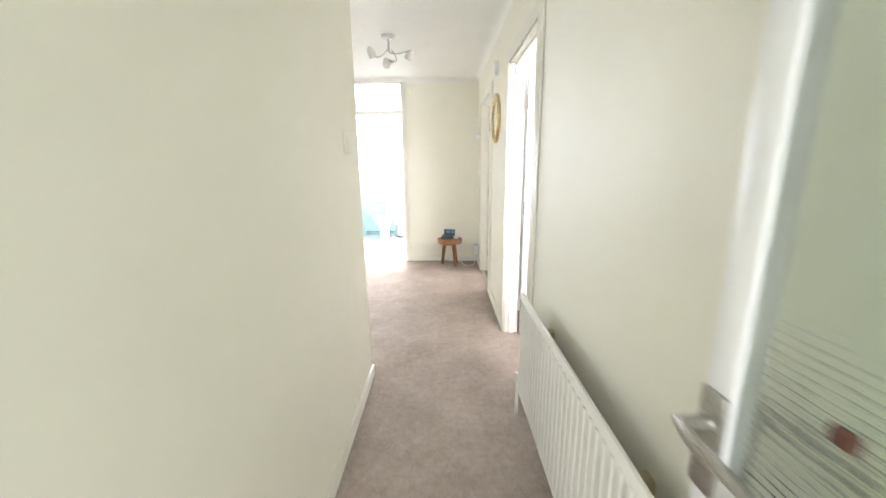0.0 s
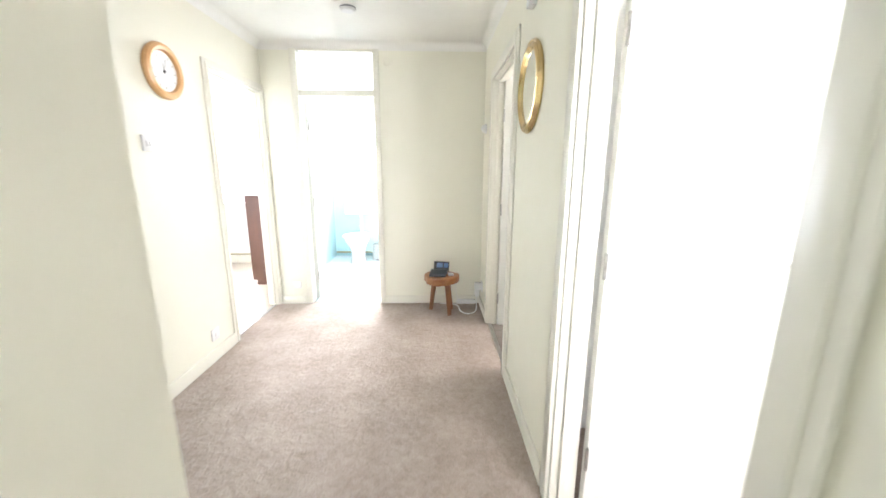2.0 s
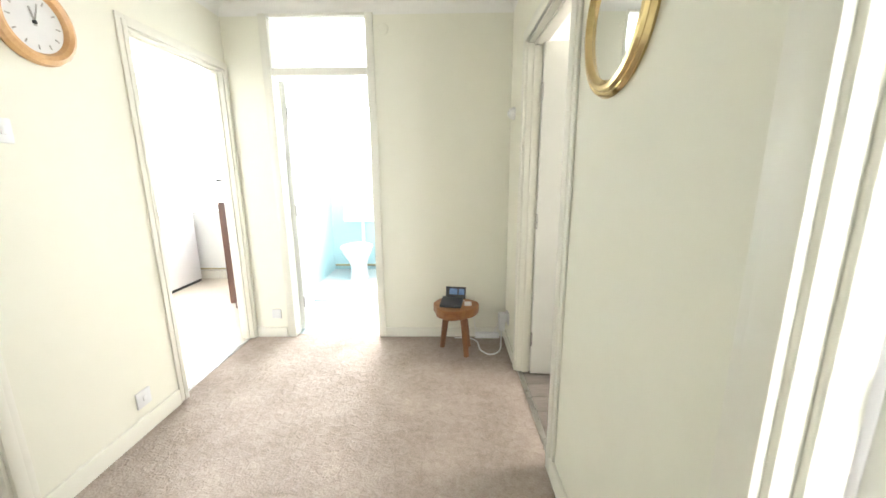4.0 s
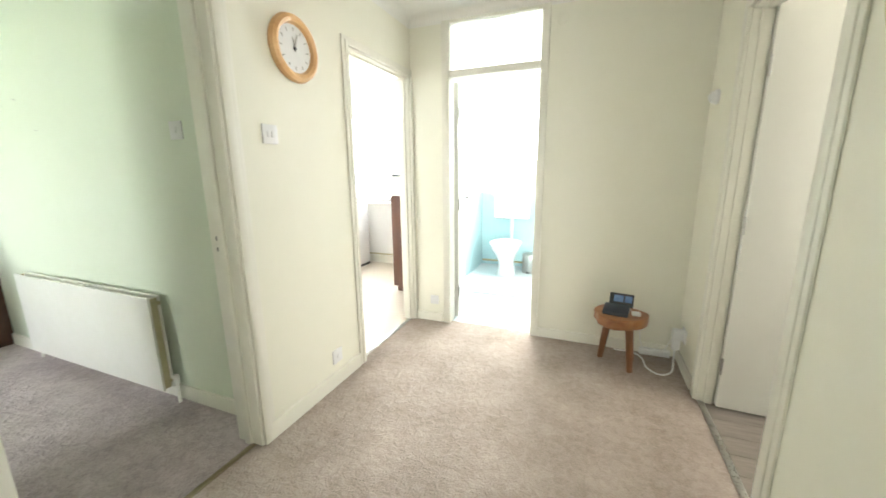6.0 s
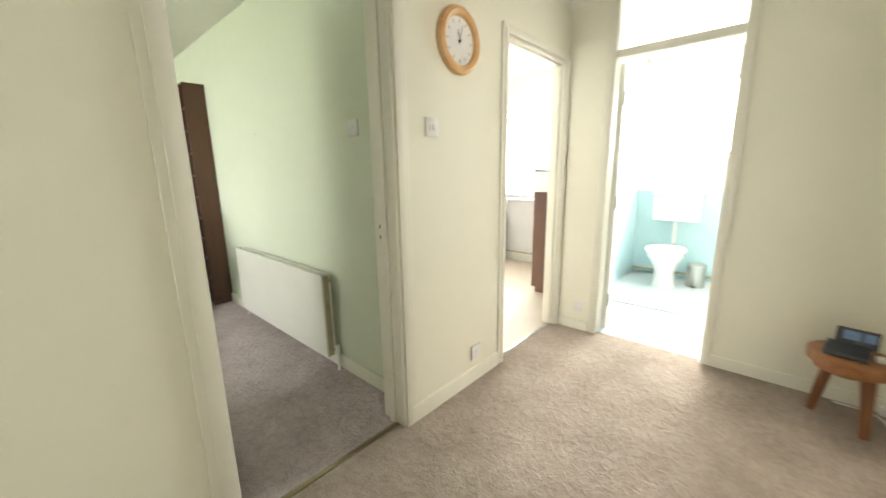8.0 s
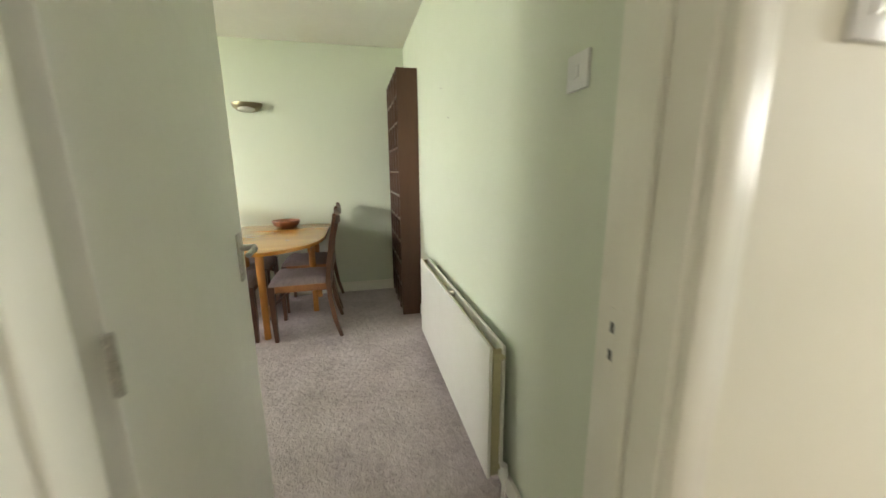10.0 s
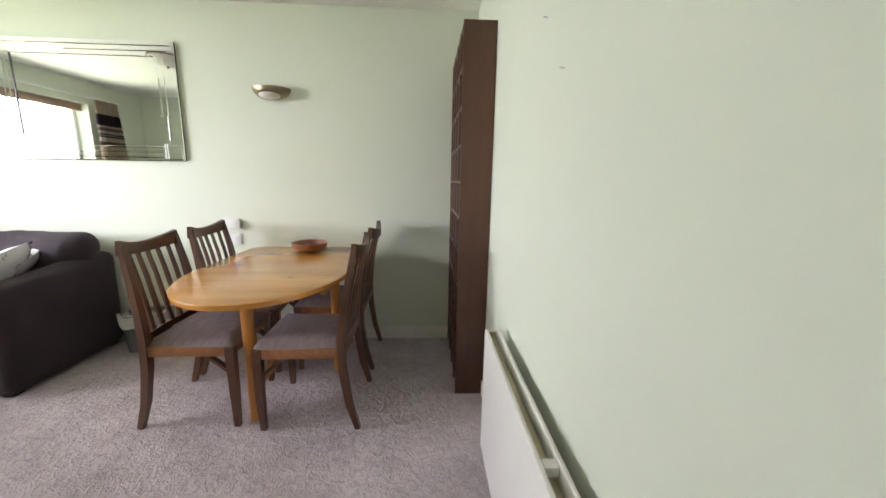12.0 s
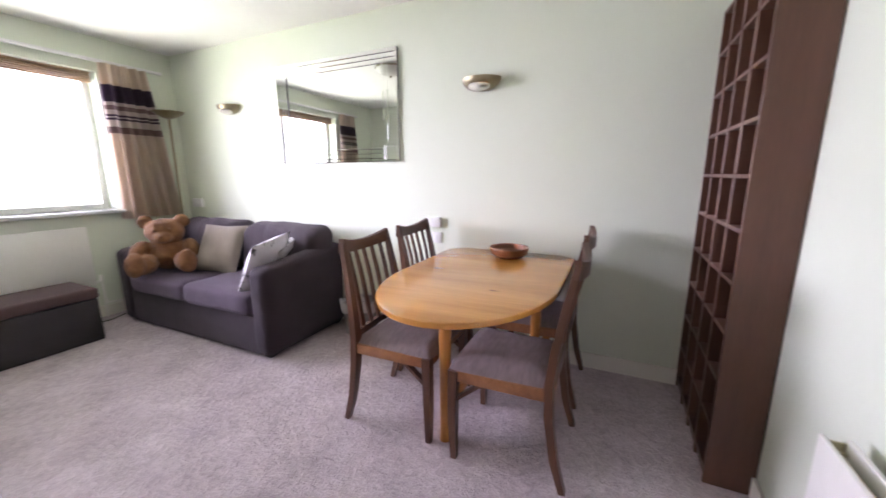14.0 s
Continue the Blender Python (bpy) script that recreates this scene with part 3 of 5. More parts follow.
def handle_set(parent, side, x, z, leaf, thick, along):
    """A lever on a back plate, on one face of a leaf that lies along x from its hinge."""
    y = side * (thick / 2)
    plate = box(x - 0.02, x + 0.02, min(y, y + side * 0.007), max(y, y + side * 0.007), z - 0.085, z + 0.065, 0.002, 2)
    h = part("handle", plate, STEEL, leaf, "satin steel lever on a back plate")
    lever = tube([(x, y + side * 0.005, z + 0.02), (x, y + side * 0.045, z + 0.02), (x - along * 0.03, y + side * 0.052, z + 0.02),
                  (x - along * 0.11, y + side * 0.05, z + 0.017)], [0.010, 0.010, 0.0095, 0.008], 10)
    part("lever", lever, STEEL, h)


def doorway(name, axis, face0, face1, s0, s1, label, head=DOOR_H, arch=0.065, strike=None, faces=(1, 1)):
    """Lining, stops and architraves of an opening through a wall between face0 and face1."""
    d = thing(name, label=label, category="door frame", kind="structure")

    def bar(part_name, a0, a1, u0, u1, z0, z1, bevel=0.003, lab=""):
        dims = (a0, a1, u0, u1) if axis == "x" else (u0, u1, a0, a1)
        return part(part_name, box(*dims, z0, z1, bevel, 2), GLOSS, d, lab)
    mid = (face0 + face1) / 2
    bar("jamb", face0 - 0.002, face1 + 0.002, s0, s0 + 0.028, 0, head + 0.03)
    bar("jamb", face0 - 0.002, face1 + 0.002, s1 - 0.028, s1, 0, head + 0.03)
    bar("head", face0 - 0.002, face1 + 0.002, s0 + 0.028, s1 - 0.028, head, head + 0.03)
    bar("stop", mid - 0.02, mid + 0.02, s0 + 0.028, s0 + 0.042, 0, head)
    bar("stop", mid - 0.02, mid + 0.02, s1 - 0.042, s1 - 0.028, 0, head)
    bar("stop", mid - 0.02, mid + 0.02, s0 + 0.042, s1 - 0.042, head - 0.014, head)
    for face, sign, wanted in ((face0, -1, faces[0]), (face1, 1, faces[1])):
        if not wanted:
            continue
        for k, (w, t) in enumerate(((arch, 0.012), (arch - 0.022, 0.018))):
            a, b = face + sign * 0.0005, face + sign * t
            a, b = min(a, b), max(a, b)
            o = 0.012 if k == 0 else 0.016
            bar("architrave", a, b, s0 + o - w, s0 + o, 0, head + w + 0.012)
            bar("architrave", a, b, s1 - o, s1 - o + w, 0, head + w + 0.012)
            bar("architrave", a, b, s0 + o, s1 - o, head + 0.012, head + w + 0.012)
    return d


def leaf_of(name, hinge, turn, width, label, top=DOOR_H - 0.006, material=DOORW):
    """A flush door leaf on its hinge line, with levers on both faces and hinges."""
    d = thing(name, (hinge[0], hinge[1], 0.0), turn, label, "door", kind="structure")
    leaf = part("leaf", box(0.003, width, -0.02, 0.02, 0.012, top, 0.002, 2), material, d)
    for side in (1, -1):
        handle_set(d, side, width - 0.065, 1.0, leaf, 0.04, 1)
    for z in (0.25, 1.0, 1.72):
        part("hinge", tube([(0.0, -0.0235, z - 0.045), (0.0, -0.0235, z + 0.045)], 0.007, 8), STEEL, leaf)
    return d


doorway("door_1", "x", -1.55, -1.4, 2.16, 2.96, "cream gloss door frame of the living room, standing open")


def strike_plate(x0, x1, y, z0, z1, label):
    """A thin plate on a door jamb, its face at y towards -y, with slots for latch and bolt."""
    t = thing("strike_plate", ((x0 + x1) / 2, y, (z0 + z1) / 2), 0, label, "strike plate")
    w, h = (x1 - x0) / 2, (z1 - z0) / 2
    part("plate", box(-w, w, -0.0025, 0.0, -h, h, 0.0008, 1), GLOSS, t)
    for z in (0.45 * h, -0.35 * h):
        part("slot", box(-w * 0.5, w * 0.35, -0.0031, -0.0026, z - 0.009, z + 0.009), DARK, t, "dark latch slot")
    return t


strike_plate(-1.522, -1.492, 2.932, 0.915, 1.035, "paint-splashed strike plate screwed to the cream door jamb")
doorway("door_2", "x", -1.50, -1.4, 3.78, 4.60, "cream gloss door frame of the kitchen, standing open", arch=0.05, faces=(0, 1))
doorway("door_3", "x", 0.6, 0.7, 1.50, 2.33, "white gloss door frame of the bedroom, standing open", arch=0.075, faces=(1, 0))
doorway("door_4", "x", 0.6, 0.7, 3.27, 4.11, "cream gloss door frame of the small room", arch=0.075, faces=(1, 0))
leaf_of("door_leaf_living", (-1.575, 2.185), 182.5, 0.765, "cream-white flush door standing open into the living room")
leaf_of("door_leaf_bedroom", (0.715, 2.283), -2, 0.725, "white flush door with lever handle, standing wide open")
leaf_of("door_leaf_study", (0.676, 4.056), -3, 0.76, "cream-white flush door standing open into the small room")
strike_plate(-1.475, -1.452, 4.572, 0.93, 1.05, "small painted strike plate on the kitchen door jamb")

# bathroom door with a glazed light above
bd = thing("door_5", label="white gloss bathroom door frame with a glazed light above", category="door frame", kind="structure")
for x0, x1 in ((-1.13, -1.072), (-0.405, -0.352)):
    part("jamb", box(x0, x1, 4.600, 4.715, 0, 2.345, 0.004), GLOSS, bd)
part("transom", box(-1.072, -0.405, 4.604, 4.71, 1.955, 2.005, 0.006), GLOSS, bd)
part("head", box(-1.072, -0.405, 4.604, 4.71, 2.325, 2.345, 0.004), GLOSS, bd)
part("pane", box(-1.07, -0.407, 4.65, 4.654, 2.006, 2.324), CLEAR, bd, "clear glass light above the door")
leaf_of("door_leaf_bath", (-1.06, 4.725), 104, 0.64, "white flush bathroom door standing open", top=1.949)

# threshold strips
single("threshold_strip", box(-1.462, -1.436, 2.19, 2.93, -0.001, 0.006, 0.002), BRASS, "dulled metal strip where two carpets meet", "threshold strip", kind="structure")
single("threshold_strip", box(0.605, 0.635, 3.30, 4.08, -0.002, 0.006, 0.002), STEEL, "pale metal strip between carpet and laminate", "threshold strip", kind="structure")
single("threshold_strip", box(-1.455, -1.425, 3.81, 4.57, -0.002, 0.006, 0.002), STEEL, "pale metal strip at the kitchen doorway", "threshold strip", kind="structure")

# entrance door, opened back against the corridor wall
ed = thing("door_6", (0.545, -0.74, 0), 92.5, "white plastic entrance door with ribbed glass, standing open", "door", kind="structure")
W6 = 0.775
for dims in ((0.0, 0.07), (W6 - 0.045, W6)):
    part("stile", box(dims[0], dims[1], -0.03, 0.03, 0.02, 2.02, 0.006), PVC, ed)
for z0, z1 in ((0.02, 0.17), (1.90, 2.02), (0.80, 0.90)):
    part("rail", box(0.07, W6 - 0.045, -0.03, 0.03, z0, z1, 0.006), PVC, ed)
part("pane", box(0.06, W6 - 0.04, -0.022, 0.022, 0.89, 1.91), RIBBED, ed, "ribbed greenish glass")
part("panel", box(0.06, W6 - 0.05, -0.012, 0.012, 0.16, 0.81, 0.003), PVC, ed)
for side in (1, -1):
    handle_set(ed, side, W6 - 0.024, 0.95, ed, 0.06, 1)
single("key_fob", box(0.482, 0.492, -0.142, -0.117, 1.050, 1.070, 0.005, 3), plain("brown_leather", (0.11, 0.042, 0.026), (0.08, 0.03, 0.02), 20, 0.6),
       "brown leather key fob hanging at the entrance door", "key fob")

# ---- windows ----


def window(name, axis, a0, a1, s0, s1, z0, z1, bars, label, sill=None):
    w = thing(name, label=label, category="window", kind="structure")

    def bar(nm, u0, u1, lo, hi, mat=PVC, d=0.0):
        dims = (a0 + d, a1 - d, u0, u1) if axis == "x" else (u0, u1, a0 + d, a1 - d)
        return part(nm, box(*dims, lo, hi, 0.005 if mat is PVC else 0), mat, w)
    bar("window_frame", s0, s0 + 0.048, z0, z1)
    bar("window_frame", s1 - 0.048, s1, z0, z1)
    bar("window_frame", s0 + 0.048, s1 - 0.048, z0, z0 + 0.048)
    bar("window_frame", s0 + 0.048, s1 - 0.048, z1 - 0.048, z1)
    edges = [s0 + 0.048, *bars, s1 - 0.048]
    for b in bars:
        bar("mullion", b - 0.03, b + 0.03, z0 + 0.048, z1 - 0.048)
    mid = (a1 - a0) / 2 - 0.002
    for i, (u, v) in enumerate(zip(edges, edges[1:])):
        u2, v2 = u + (0.03 if i else 0), v - (0.03 if i + 2 < len(edges) else 0)
        p = bar("pane", u2, v2, z0 + 0.048, z1 - 0.048, CLEAR, mid)
        p.visible_shadow = False
    if sill:
        dims = (sill[0], sill[1], s0 - 0.04, s1 + 0.04) if axis == "x" else (s0 - 0.04, s1 + 0.04, sill[0], sill[1])
        part("window_sill", box(*dims, z0 - 0.03, z0, 0.006), PVC, w)
    return w


window("window_1", "y", -1.85, -1.79, WIN[0], WIN[1], WIN[2], WIN[3], [-3.38], "white-framed living room window, blown out by daylight", (-1.78, -1.56))
window("window_2", "y", 6.42, 6.48, KWIN[0], KWIN[1], KWIN[2], KWIN[3], [-2.6], "white-framed kitchen window full of daylight", (6.22, 6.40))
window("window_3", "y", 6.82, 6.88, BWIN[0], BWIN[1], BWIN[2], BWIN[3], [], "white-framed bathroom window full of daylight", (6.68, 6.80))
window("window_4", "y", 0.18, 0.24, EWIN[0], EWIN[1], EWIN[2], EWIN[3], [1.75], "white-framed bedroom window")
# Unseen window that goes with the small room's added lamp.
window("window_5", "x", 2.76, 2.82, SWIN[0], SWIN[1], SWIN[2], SWIN[3], [], "unseen white-framed window added to light the small room")

# ---- radiators ----


def radiator(name, width, z0, z1, panels, label, ribs=0, gap=0.05, off=0.022):
    """Steel panel radiator along local x, its back at y=0 and its room side at -y."""
    r = thing(name, label=label, category="radiator")
    for k in range(panels):
        y1 = -off - gap * k
        bm = box(0, width, y1 - 0.014, y1, z0, z1, 0.005, 2)
        part("panel", bm, ENAMEL, r)
        if ribs:
            for i in range(ribs):
                x = 0.04 + (width - 0.08) * i / (ribs - 1)
                part("pressing", box(x - 0.009, x + 0.009, y1 - 0.019, y1 - 0.013, z0 + 0.03, z1 - 0.03, 0.003, 1), ENAMEL, r)
    if panels > 1:
        part("convector", box(0.02, width - 0.02, -off - gap + 0.006, -off - 0.020, z0 + 0.03, z1 - 0.035), AGED, r, "dusty yellowed fins between the panels")
        for x in (0.0, width - 0.02):
            part("manifold", box(x, x + 0.02, -off - gap, -off, z0 + 0.03, z0 + 0.055, 0.003), AGED, r, "yellowed connecting pipe")
            part("manifold", box(x, x + 0.02, -off - gap, -off, z1 - 0.055, z1 - 0.03, 0.003), AGED, r, "yellowed connecting pipe")
        for x in (0.004, width - 0.010):
            part("end_plate", box(x, x + 0.006, -off - gap + 0.002, -off - 0.016, z0 + 0.01, z1 - 0.01), AGED, r, "yellowed end plate")
        part("spacer", box(0.52 * width, 0.52 * width + 0.03, -off - gap + 0.001, -off - 0.015, z1 - 0.03, z1 - 0.004, 0.003), ENAMEL, r, "painted spacer clip")
    for x, s in ((0.0, -1), (width, 1)):
        vx = x + s * 0.035
        part("valve", joined(tube([(x, -off - 0.01, z0 + 0.03), (vx, -off - 0.01, z0 + 0.03)], 0.009, 8),
                             tube([(vx, -off - 0.01, 0.0), (vx, -off - 0.01, z0 + 0.05)], 0.0085, 8),
                             lathe([(0.014, z0 + 0.03), (0.016, z0 + 0.05), (0.014, z0 + 0.085)], 14, None, (vx, -off - 0.01, 0))), ENAMEL, r,
             "painted valve and tail pipe")
    for x in (0.18 * width, 0.82 * width):
        part("bracket", box(x - 0.02, x + 0.02, -off, 0.0, z1 - 0.16, z1 - 0.10), AGED, r)
    return r


rl = radiator("radiator", 1.40, 0.085, 0.635, 2, "white double-panel radiator under the sage wall, yellowed at its end", gap=0.05, off=0.035)
rl.matrix_basis = pose(-3.562, 3.07, 0)
rw = radiator("radiator", 1.75, 0.30, 0.82, 1, "white single-panel radiator below the living room window", 0)
rw.matrix_basis = pose(-2.26, -1.63, 0, 0, 0, 180)
rh = radiator("radiator", 1.2, 0.16, 0.70, 1, "cream ribbed panel radiator on the corridor wall", 28, off=0.085)
rh.matrix_basis = pose(0.6, 1.28, 0, 0, 0, -90)

# ---- living room ----


def spline(points, steps=6):
    """Smooth run through points."""
    ps = [Vector(p) for p in points]
    ps = [ps[0] * 2 - ps[1], *ps, ps[-1] * 2 - ps[-2]]
    out_pts = []
    for a, b, c, d in zip(ps, ps[1:], ps[2:], ps[3:]):
        for k in range(steps):
            t = k / steps
            out_pts.append(0.5 * (2 * b + (c - a) * t + (2 * a - 5 * b + 4 * c - d) * t * t + (3 * b - a - 3 * c + d) * t ** 3))
    return [*out_pts, ps[-2]]


def cd_tower(label):
    """A narrow open shelf tower, 20 cm wide."""
    t = thing("shelf_tower", label=label, category="bookcase", group="shelf towers by the wall")
    w, d, h = 0.198, 0.168, 2.03
    for x in (0.0, w - 0.014):
        part("side_panel", box(x, x + 0.014, -d, 0, 0, h, 0.001, 1), REDWOOD, t)
    part("back_panel", box(0.014, w - 0.014, -0.006, 0, 0.0, h), REDWOOD, t)
    part("plinth", box(0.014, w - 0.014, -d + 0.012, -d + 0.026, 0, 0.05), REDWOOD_X, t)
    for k in range(11):
        z = 0.05 + k * (h - 0.064) / 10
        part("shelf", box(0.014, w - 0.014, -d + 0.002, -0.006, z, z + 0.014, 0.001, 1), REDWOOD_X, t)
    return t


tw = cd_tower("tall narrow red-brown open shelf tower, empty, against the sage wall")
tw.matrix_basis = pose(-4.295, 3.067, 0)
for k in range(1, 4):
    copy_thing(tw, pose(-4.295 - 0.1995 * k, 3.067, 0))


def dining_chair():
    """Teak chair facing +y: curved legs, slatted raked back, padded seat."""
    c = thing("dining_chair", label="dark teak dining chair with slatted back and mauve padded seat", category="chair", group="chairs round the table")
    for s in (-1, 1):
        part("front_leg", sweep([(s * 0.215, 0.205, 0.0), (s * 0.222, 0.208, 0.2), (s * 0.222, 0.205, 0.435)],
                                [(0.026, 0.028), (0.036, 0.038), (0.042, 0.042)]), TEAK, c)
        part("back_leg", sweep([(s * 0.222, -0.262, 0.0), (s * 0.222, -0.222, 0.14), (s * 0.220, -0.195, 0.32), (s * 0.218, -0.190, 0.46),
                                (s * 0.212, -0.204, 0.60), (s * 0.203, -0.230, 0.76), (s * 0.193, -0.262, 0.925)],
                               [(0.026, 0.030), (0.031, 0.038), (0.034, 0.046), (0.034, 0.048), (0.032, 0.040), (0.028, 0.032), (0.024, 0.024)]), TEAK, c)
        part("seat_rail", box(s * 0.222 - 0.011, s * 0.222 + 0.011, -0.19, 0.19, 0.385, 0.435, 0.002), TEAK_SEAT, c, "lighter orange-brown rail")
    part("seat_rail", box(-0.205, 0.205, 0.192, 0.216, 0.385, 0.435, 0.002), TEAK_SEAT, c, "lighter orange-brown rail")
    part("seat_rail", box(-0.205, 0.205, -0.208, -0.186, 0.385, 0.435, 0.002), TEAK_SEAT, c, "lighter orange-brown rail")
    # top rail, bowed backwards and dipped in the middle
    pts, sizes = [], []
    for i in range(13):
        u = i / 6 - 1
        pts.append((u * 0.205, -0.260 - 0.026 * (1 - u * u), 0.890 + 0.022 * u * u))
        sizes.append((0.026, 0.070 - 0.016 * (1 - u * u)))
    part("top_rail", sweep(pts, sizes), TEAK_X, c)
    part("back_rail", sweep([(u * 0.205, -0.190 - 0.012 * (1 - u * u), 0.475) for u in (-1, -0.5, 0, 0.5, 1)], (0.018, 0.034)), TEAK_X, c)
    for i in range(5):
        u = (i - 2) / 2.9
        part("slat", sweep([(u * 0.205, -0.198, 0.485), (u * 0.206, -0.208 - 0.014 * (1 - u * u), 0.60), (u * 0.204, -0.230 - 0.020 * (1 - u * u), 0.74),
                            (u * 0.202, -0.258 - 0.026 * (1 - u * u), 0.875)], [(0.026, 0.011), (0.027, 0.011), (0.024, 0.011), (0.021, 0.011)],
                           up=(0, 1, 0)), TEAK, c)
    for s in (-1, 1):
        part("corner_brace", sweep([(s * 0.214, 0.19, 0.30), (s * 0.214, 0.08, 0.392)], (0.016, 0.030), up=(1, 0, 0)), TEAK, c)
    bm = bmesh.new()
    n, top = 26, {}
    for i in range(n + 1):
        for j in range(n + 1):
            u, v = 2 * i / n - 1, 2 * j / n - 1
            x, y = u * (0.236 - 0.018 * (1 - v) / 2), v * 0.224 + 0.010
            round_off = max(0.0, abs(u) + abs(v) - 1.75)
            x, y = x * (1 - 0.18 * round_off), y * (1 - 0.18 * round_off)
            edge = max(abs(u), abs(v))
            z = 0.436 + 0.046 * (1 - edge ** 4) - 0.010 * (1 - u * u) * (1 - v * v) + 0.0025 * noise.noise(Vector((x * 12, y * 12, 3))) + 0.006 * noise.noise(Vector((x * 4, y * 22, 8))) * (1 - edge ** 4)
            top[i, j] = bm.verts.new((x * (1 + 0.01 * (1 - edge)), y, z))
    for i in range(n):
        for j in range(n):
            bm.faces.new((top[i, j], top[i + 1, j], top[i + 1, j + 1], top[i, j + 1]))
    rim = bmesh.ops.extrude_edge_only(bm, edges=[e for e in bm.edges if e.is_boundary])["geom"]
    for v in rim:
        if isinstance(v, bmesh.types.BMVert):
            v.co.z = 0.430
            v.co.x *= 0.985
            v.co.y = 0.008 + (v.co.y - 0.008) * 0.985
    part("seat", bm, PAD, c, "mauve cloth seat pad, worn", smooth=60)
    return c


ch = dining_chair()
ch.matrix_basis = pose(-4.047, 1.563, 0, 0, 0, 1)
copy_thing(ch, pose(-4.575, 1.555, 0, 0, 0, 2))
copy_thing(ch, pose(-4.018, 2.118, 0, 0, 0, 181))
copy_thing(ch, pose(-4.62, 2.108, 0, 0, 0, 180))

# dining table: a straight board with a half-round leaf
tb = thing("dining_table", label="honey-coloured pine dining table with a rounded leaf and varnished top", category="table")
YC, YR = 1.872, 0.418
end = [(-4.15 + 0.60 * math.cos(a), YC + YR * math.sin(a)) for a in (math.pi * (k / 36 - 0.5) for k in range(37))]
part("leaf", slab([*end, (-4.1678, YC + YR), (-4.1678, YC - YR)], 0.712, 0.738, 0.005, joints=(-4.1678,)), PINE, tb)
part("tabletop", slab([(-4.168, YC - YR), (-4.168, YC + YR), (-4.5224, YC + YR), (-4.5224, YC - YR)], 0.712, 0.738, 0.005, joints=(-4.168, -4.5224)), PINE, tb)
back = [(-4.523, YC - YR), (-4.523, YC + YR), (-4.80, YC + YR), (-4.872, YC + YR - 0.09), (-4.872, YC - YR + 0.09), (-4.80, YC - YR)]
part("leaf", slab(back, 0.712, 0.738, 0.005, joints=(-4.523,)), PINE, tb)
part("apron", box(-4.78, -4.06, YC - 0.30, YC - 0.278, 0.62, 0.711, 0.002), PINE_LEG, tb)
part("apron", box(-4.78, -4.06, YC + 0.278, YC + 0.30, 0.62, 0.711, 0.002), PINE_LEG, tb)
for x, y in ((-3.885, 1.835), (-4.40, YC + 0.27), (-4.40, YC - 0.27), (-4.80, YC + 0.27), (-4.80, YC - 0.27)):
    part("leg", tube([(x, y, 0), (x, y, 0.05), (x, y, 0.45), (x, y, 0.711)], [0.026, 0.024, 0.028, 0.031], 16), PINE_LEG, tb)
part("stretcher", box(-4.38, -3.91, 1.822, 1.846, 0.14, 0.20, 0.003), PINE_LEG, tb)

single("bowl", lathe([(0.055, 0.739), (0.085, 0.745), (0.112, 0.765), (0.122, 0.797), (0.119, 0.805), (0.110, 0.800), (0.104, 0.775), (0.08, 0.757), (0.0, 0.752)],
                     36, None, (-4.69, 1.905, 0)), BOWL_WOOD, "turned red-brown wooden bowl on the pine table", "bowl")

# wall mirror with bevelled strips
mw = thing("wall_mirror", label="wide rectangular mirror with cut-glass borders hung above the sofa", category="mirror")
Y0, Y1, Z0, Z1 = -0.185, 1.005, 1.345, 2.135
part("backing", box(-4.9, -4.884, Y0 + 0.004, Y1 - 0.004, Z0 + 0.004, Z1 - 0.004), BLACK, mw, "dark edge of the mirror")


def bevel_strip(y0, y1, z0, z1, x):
    bm = box(x, x + 0.005, y0, y1, z0, z1)
    front = [e for e in bm.edges if all(v.co.x > x + 0.004 for v in e.verts)]
    bmesh.ops.bevel(bm, geom=front, offset=min(0.004, (z1 - z0) / 3, (y1 - y0) / 3), segments=1, affect="EDGES")
    return bm


part("mirror_glass", bevel_strip(Y0, Y1, Z0, Z1, -4.884), MIRROR, mw, smooth=0)
WM = Y1 - Y0
for z, y0, y1 in ((Z0 + 0.028, 0.30, 0.885), (Z0 + 0.062, 0.38, 0.885), (Z0 + 0.096, 0.46, 0.885), (Z1 - 0.030, 0.06, 0.99), (Z1 - 0.064, 0.40, 0.99), (Z1 - 0.098, 0.06, 0.885)):
    part("mirror_strip", bevel_strip(Y0 + WM * y0, Y0 + WM * y1, z - 0.006, z + 0.006, -4.879), MIRROR, mw, smooth=0)
for y, z0, z1 in ((Y1 - 0.125, Z0 + 0.012, Z0 + 0.12), (Y1 - 0.085, Z0 + 0.14, Z1 - 0.10), (Y1 - 0.125, Z0 + 0.30, Z1 - 0.10), (Y0 + 0.085, Z0 + 0.16, Z1 - 0.012), (Y0 + 0.055, Z0 + 0.30, Z1 - 0.012)):
    part("mirror_strip", bevel_strip(y - 0.006, y + 0.006, z0, z1, -4.879), MIRROR, mw, smooth=0)
# Black strip drawn for the dark, obliquely seen edge of a raised panel.
part("inlay_line", box(-4.879, -4.8755, Y0 + 0.118, Y0 + 0.128, Z0 + 0.15, Z1 - 0.10), BLACK, mw, "black line standing for the dark side edge of a raised panel")
part("corner_square", bevel_strip(Y1 - 0.112, Y1 - 0.012, Z0 + 0.012, Z0 + 0.112, -4.879), MIRROR, mw, smooth=0)


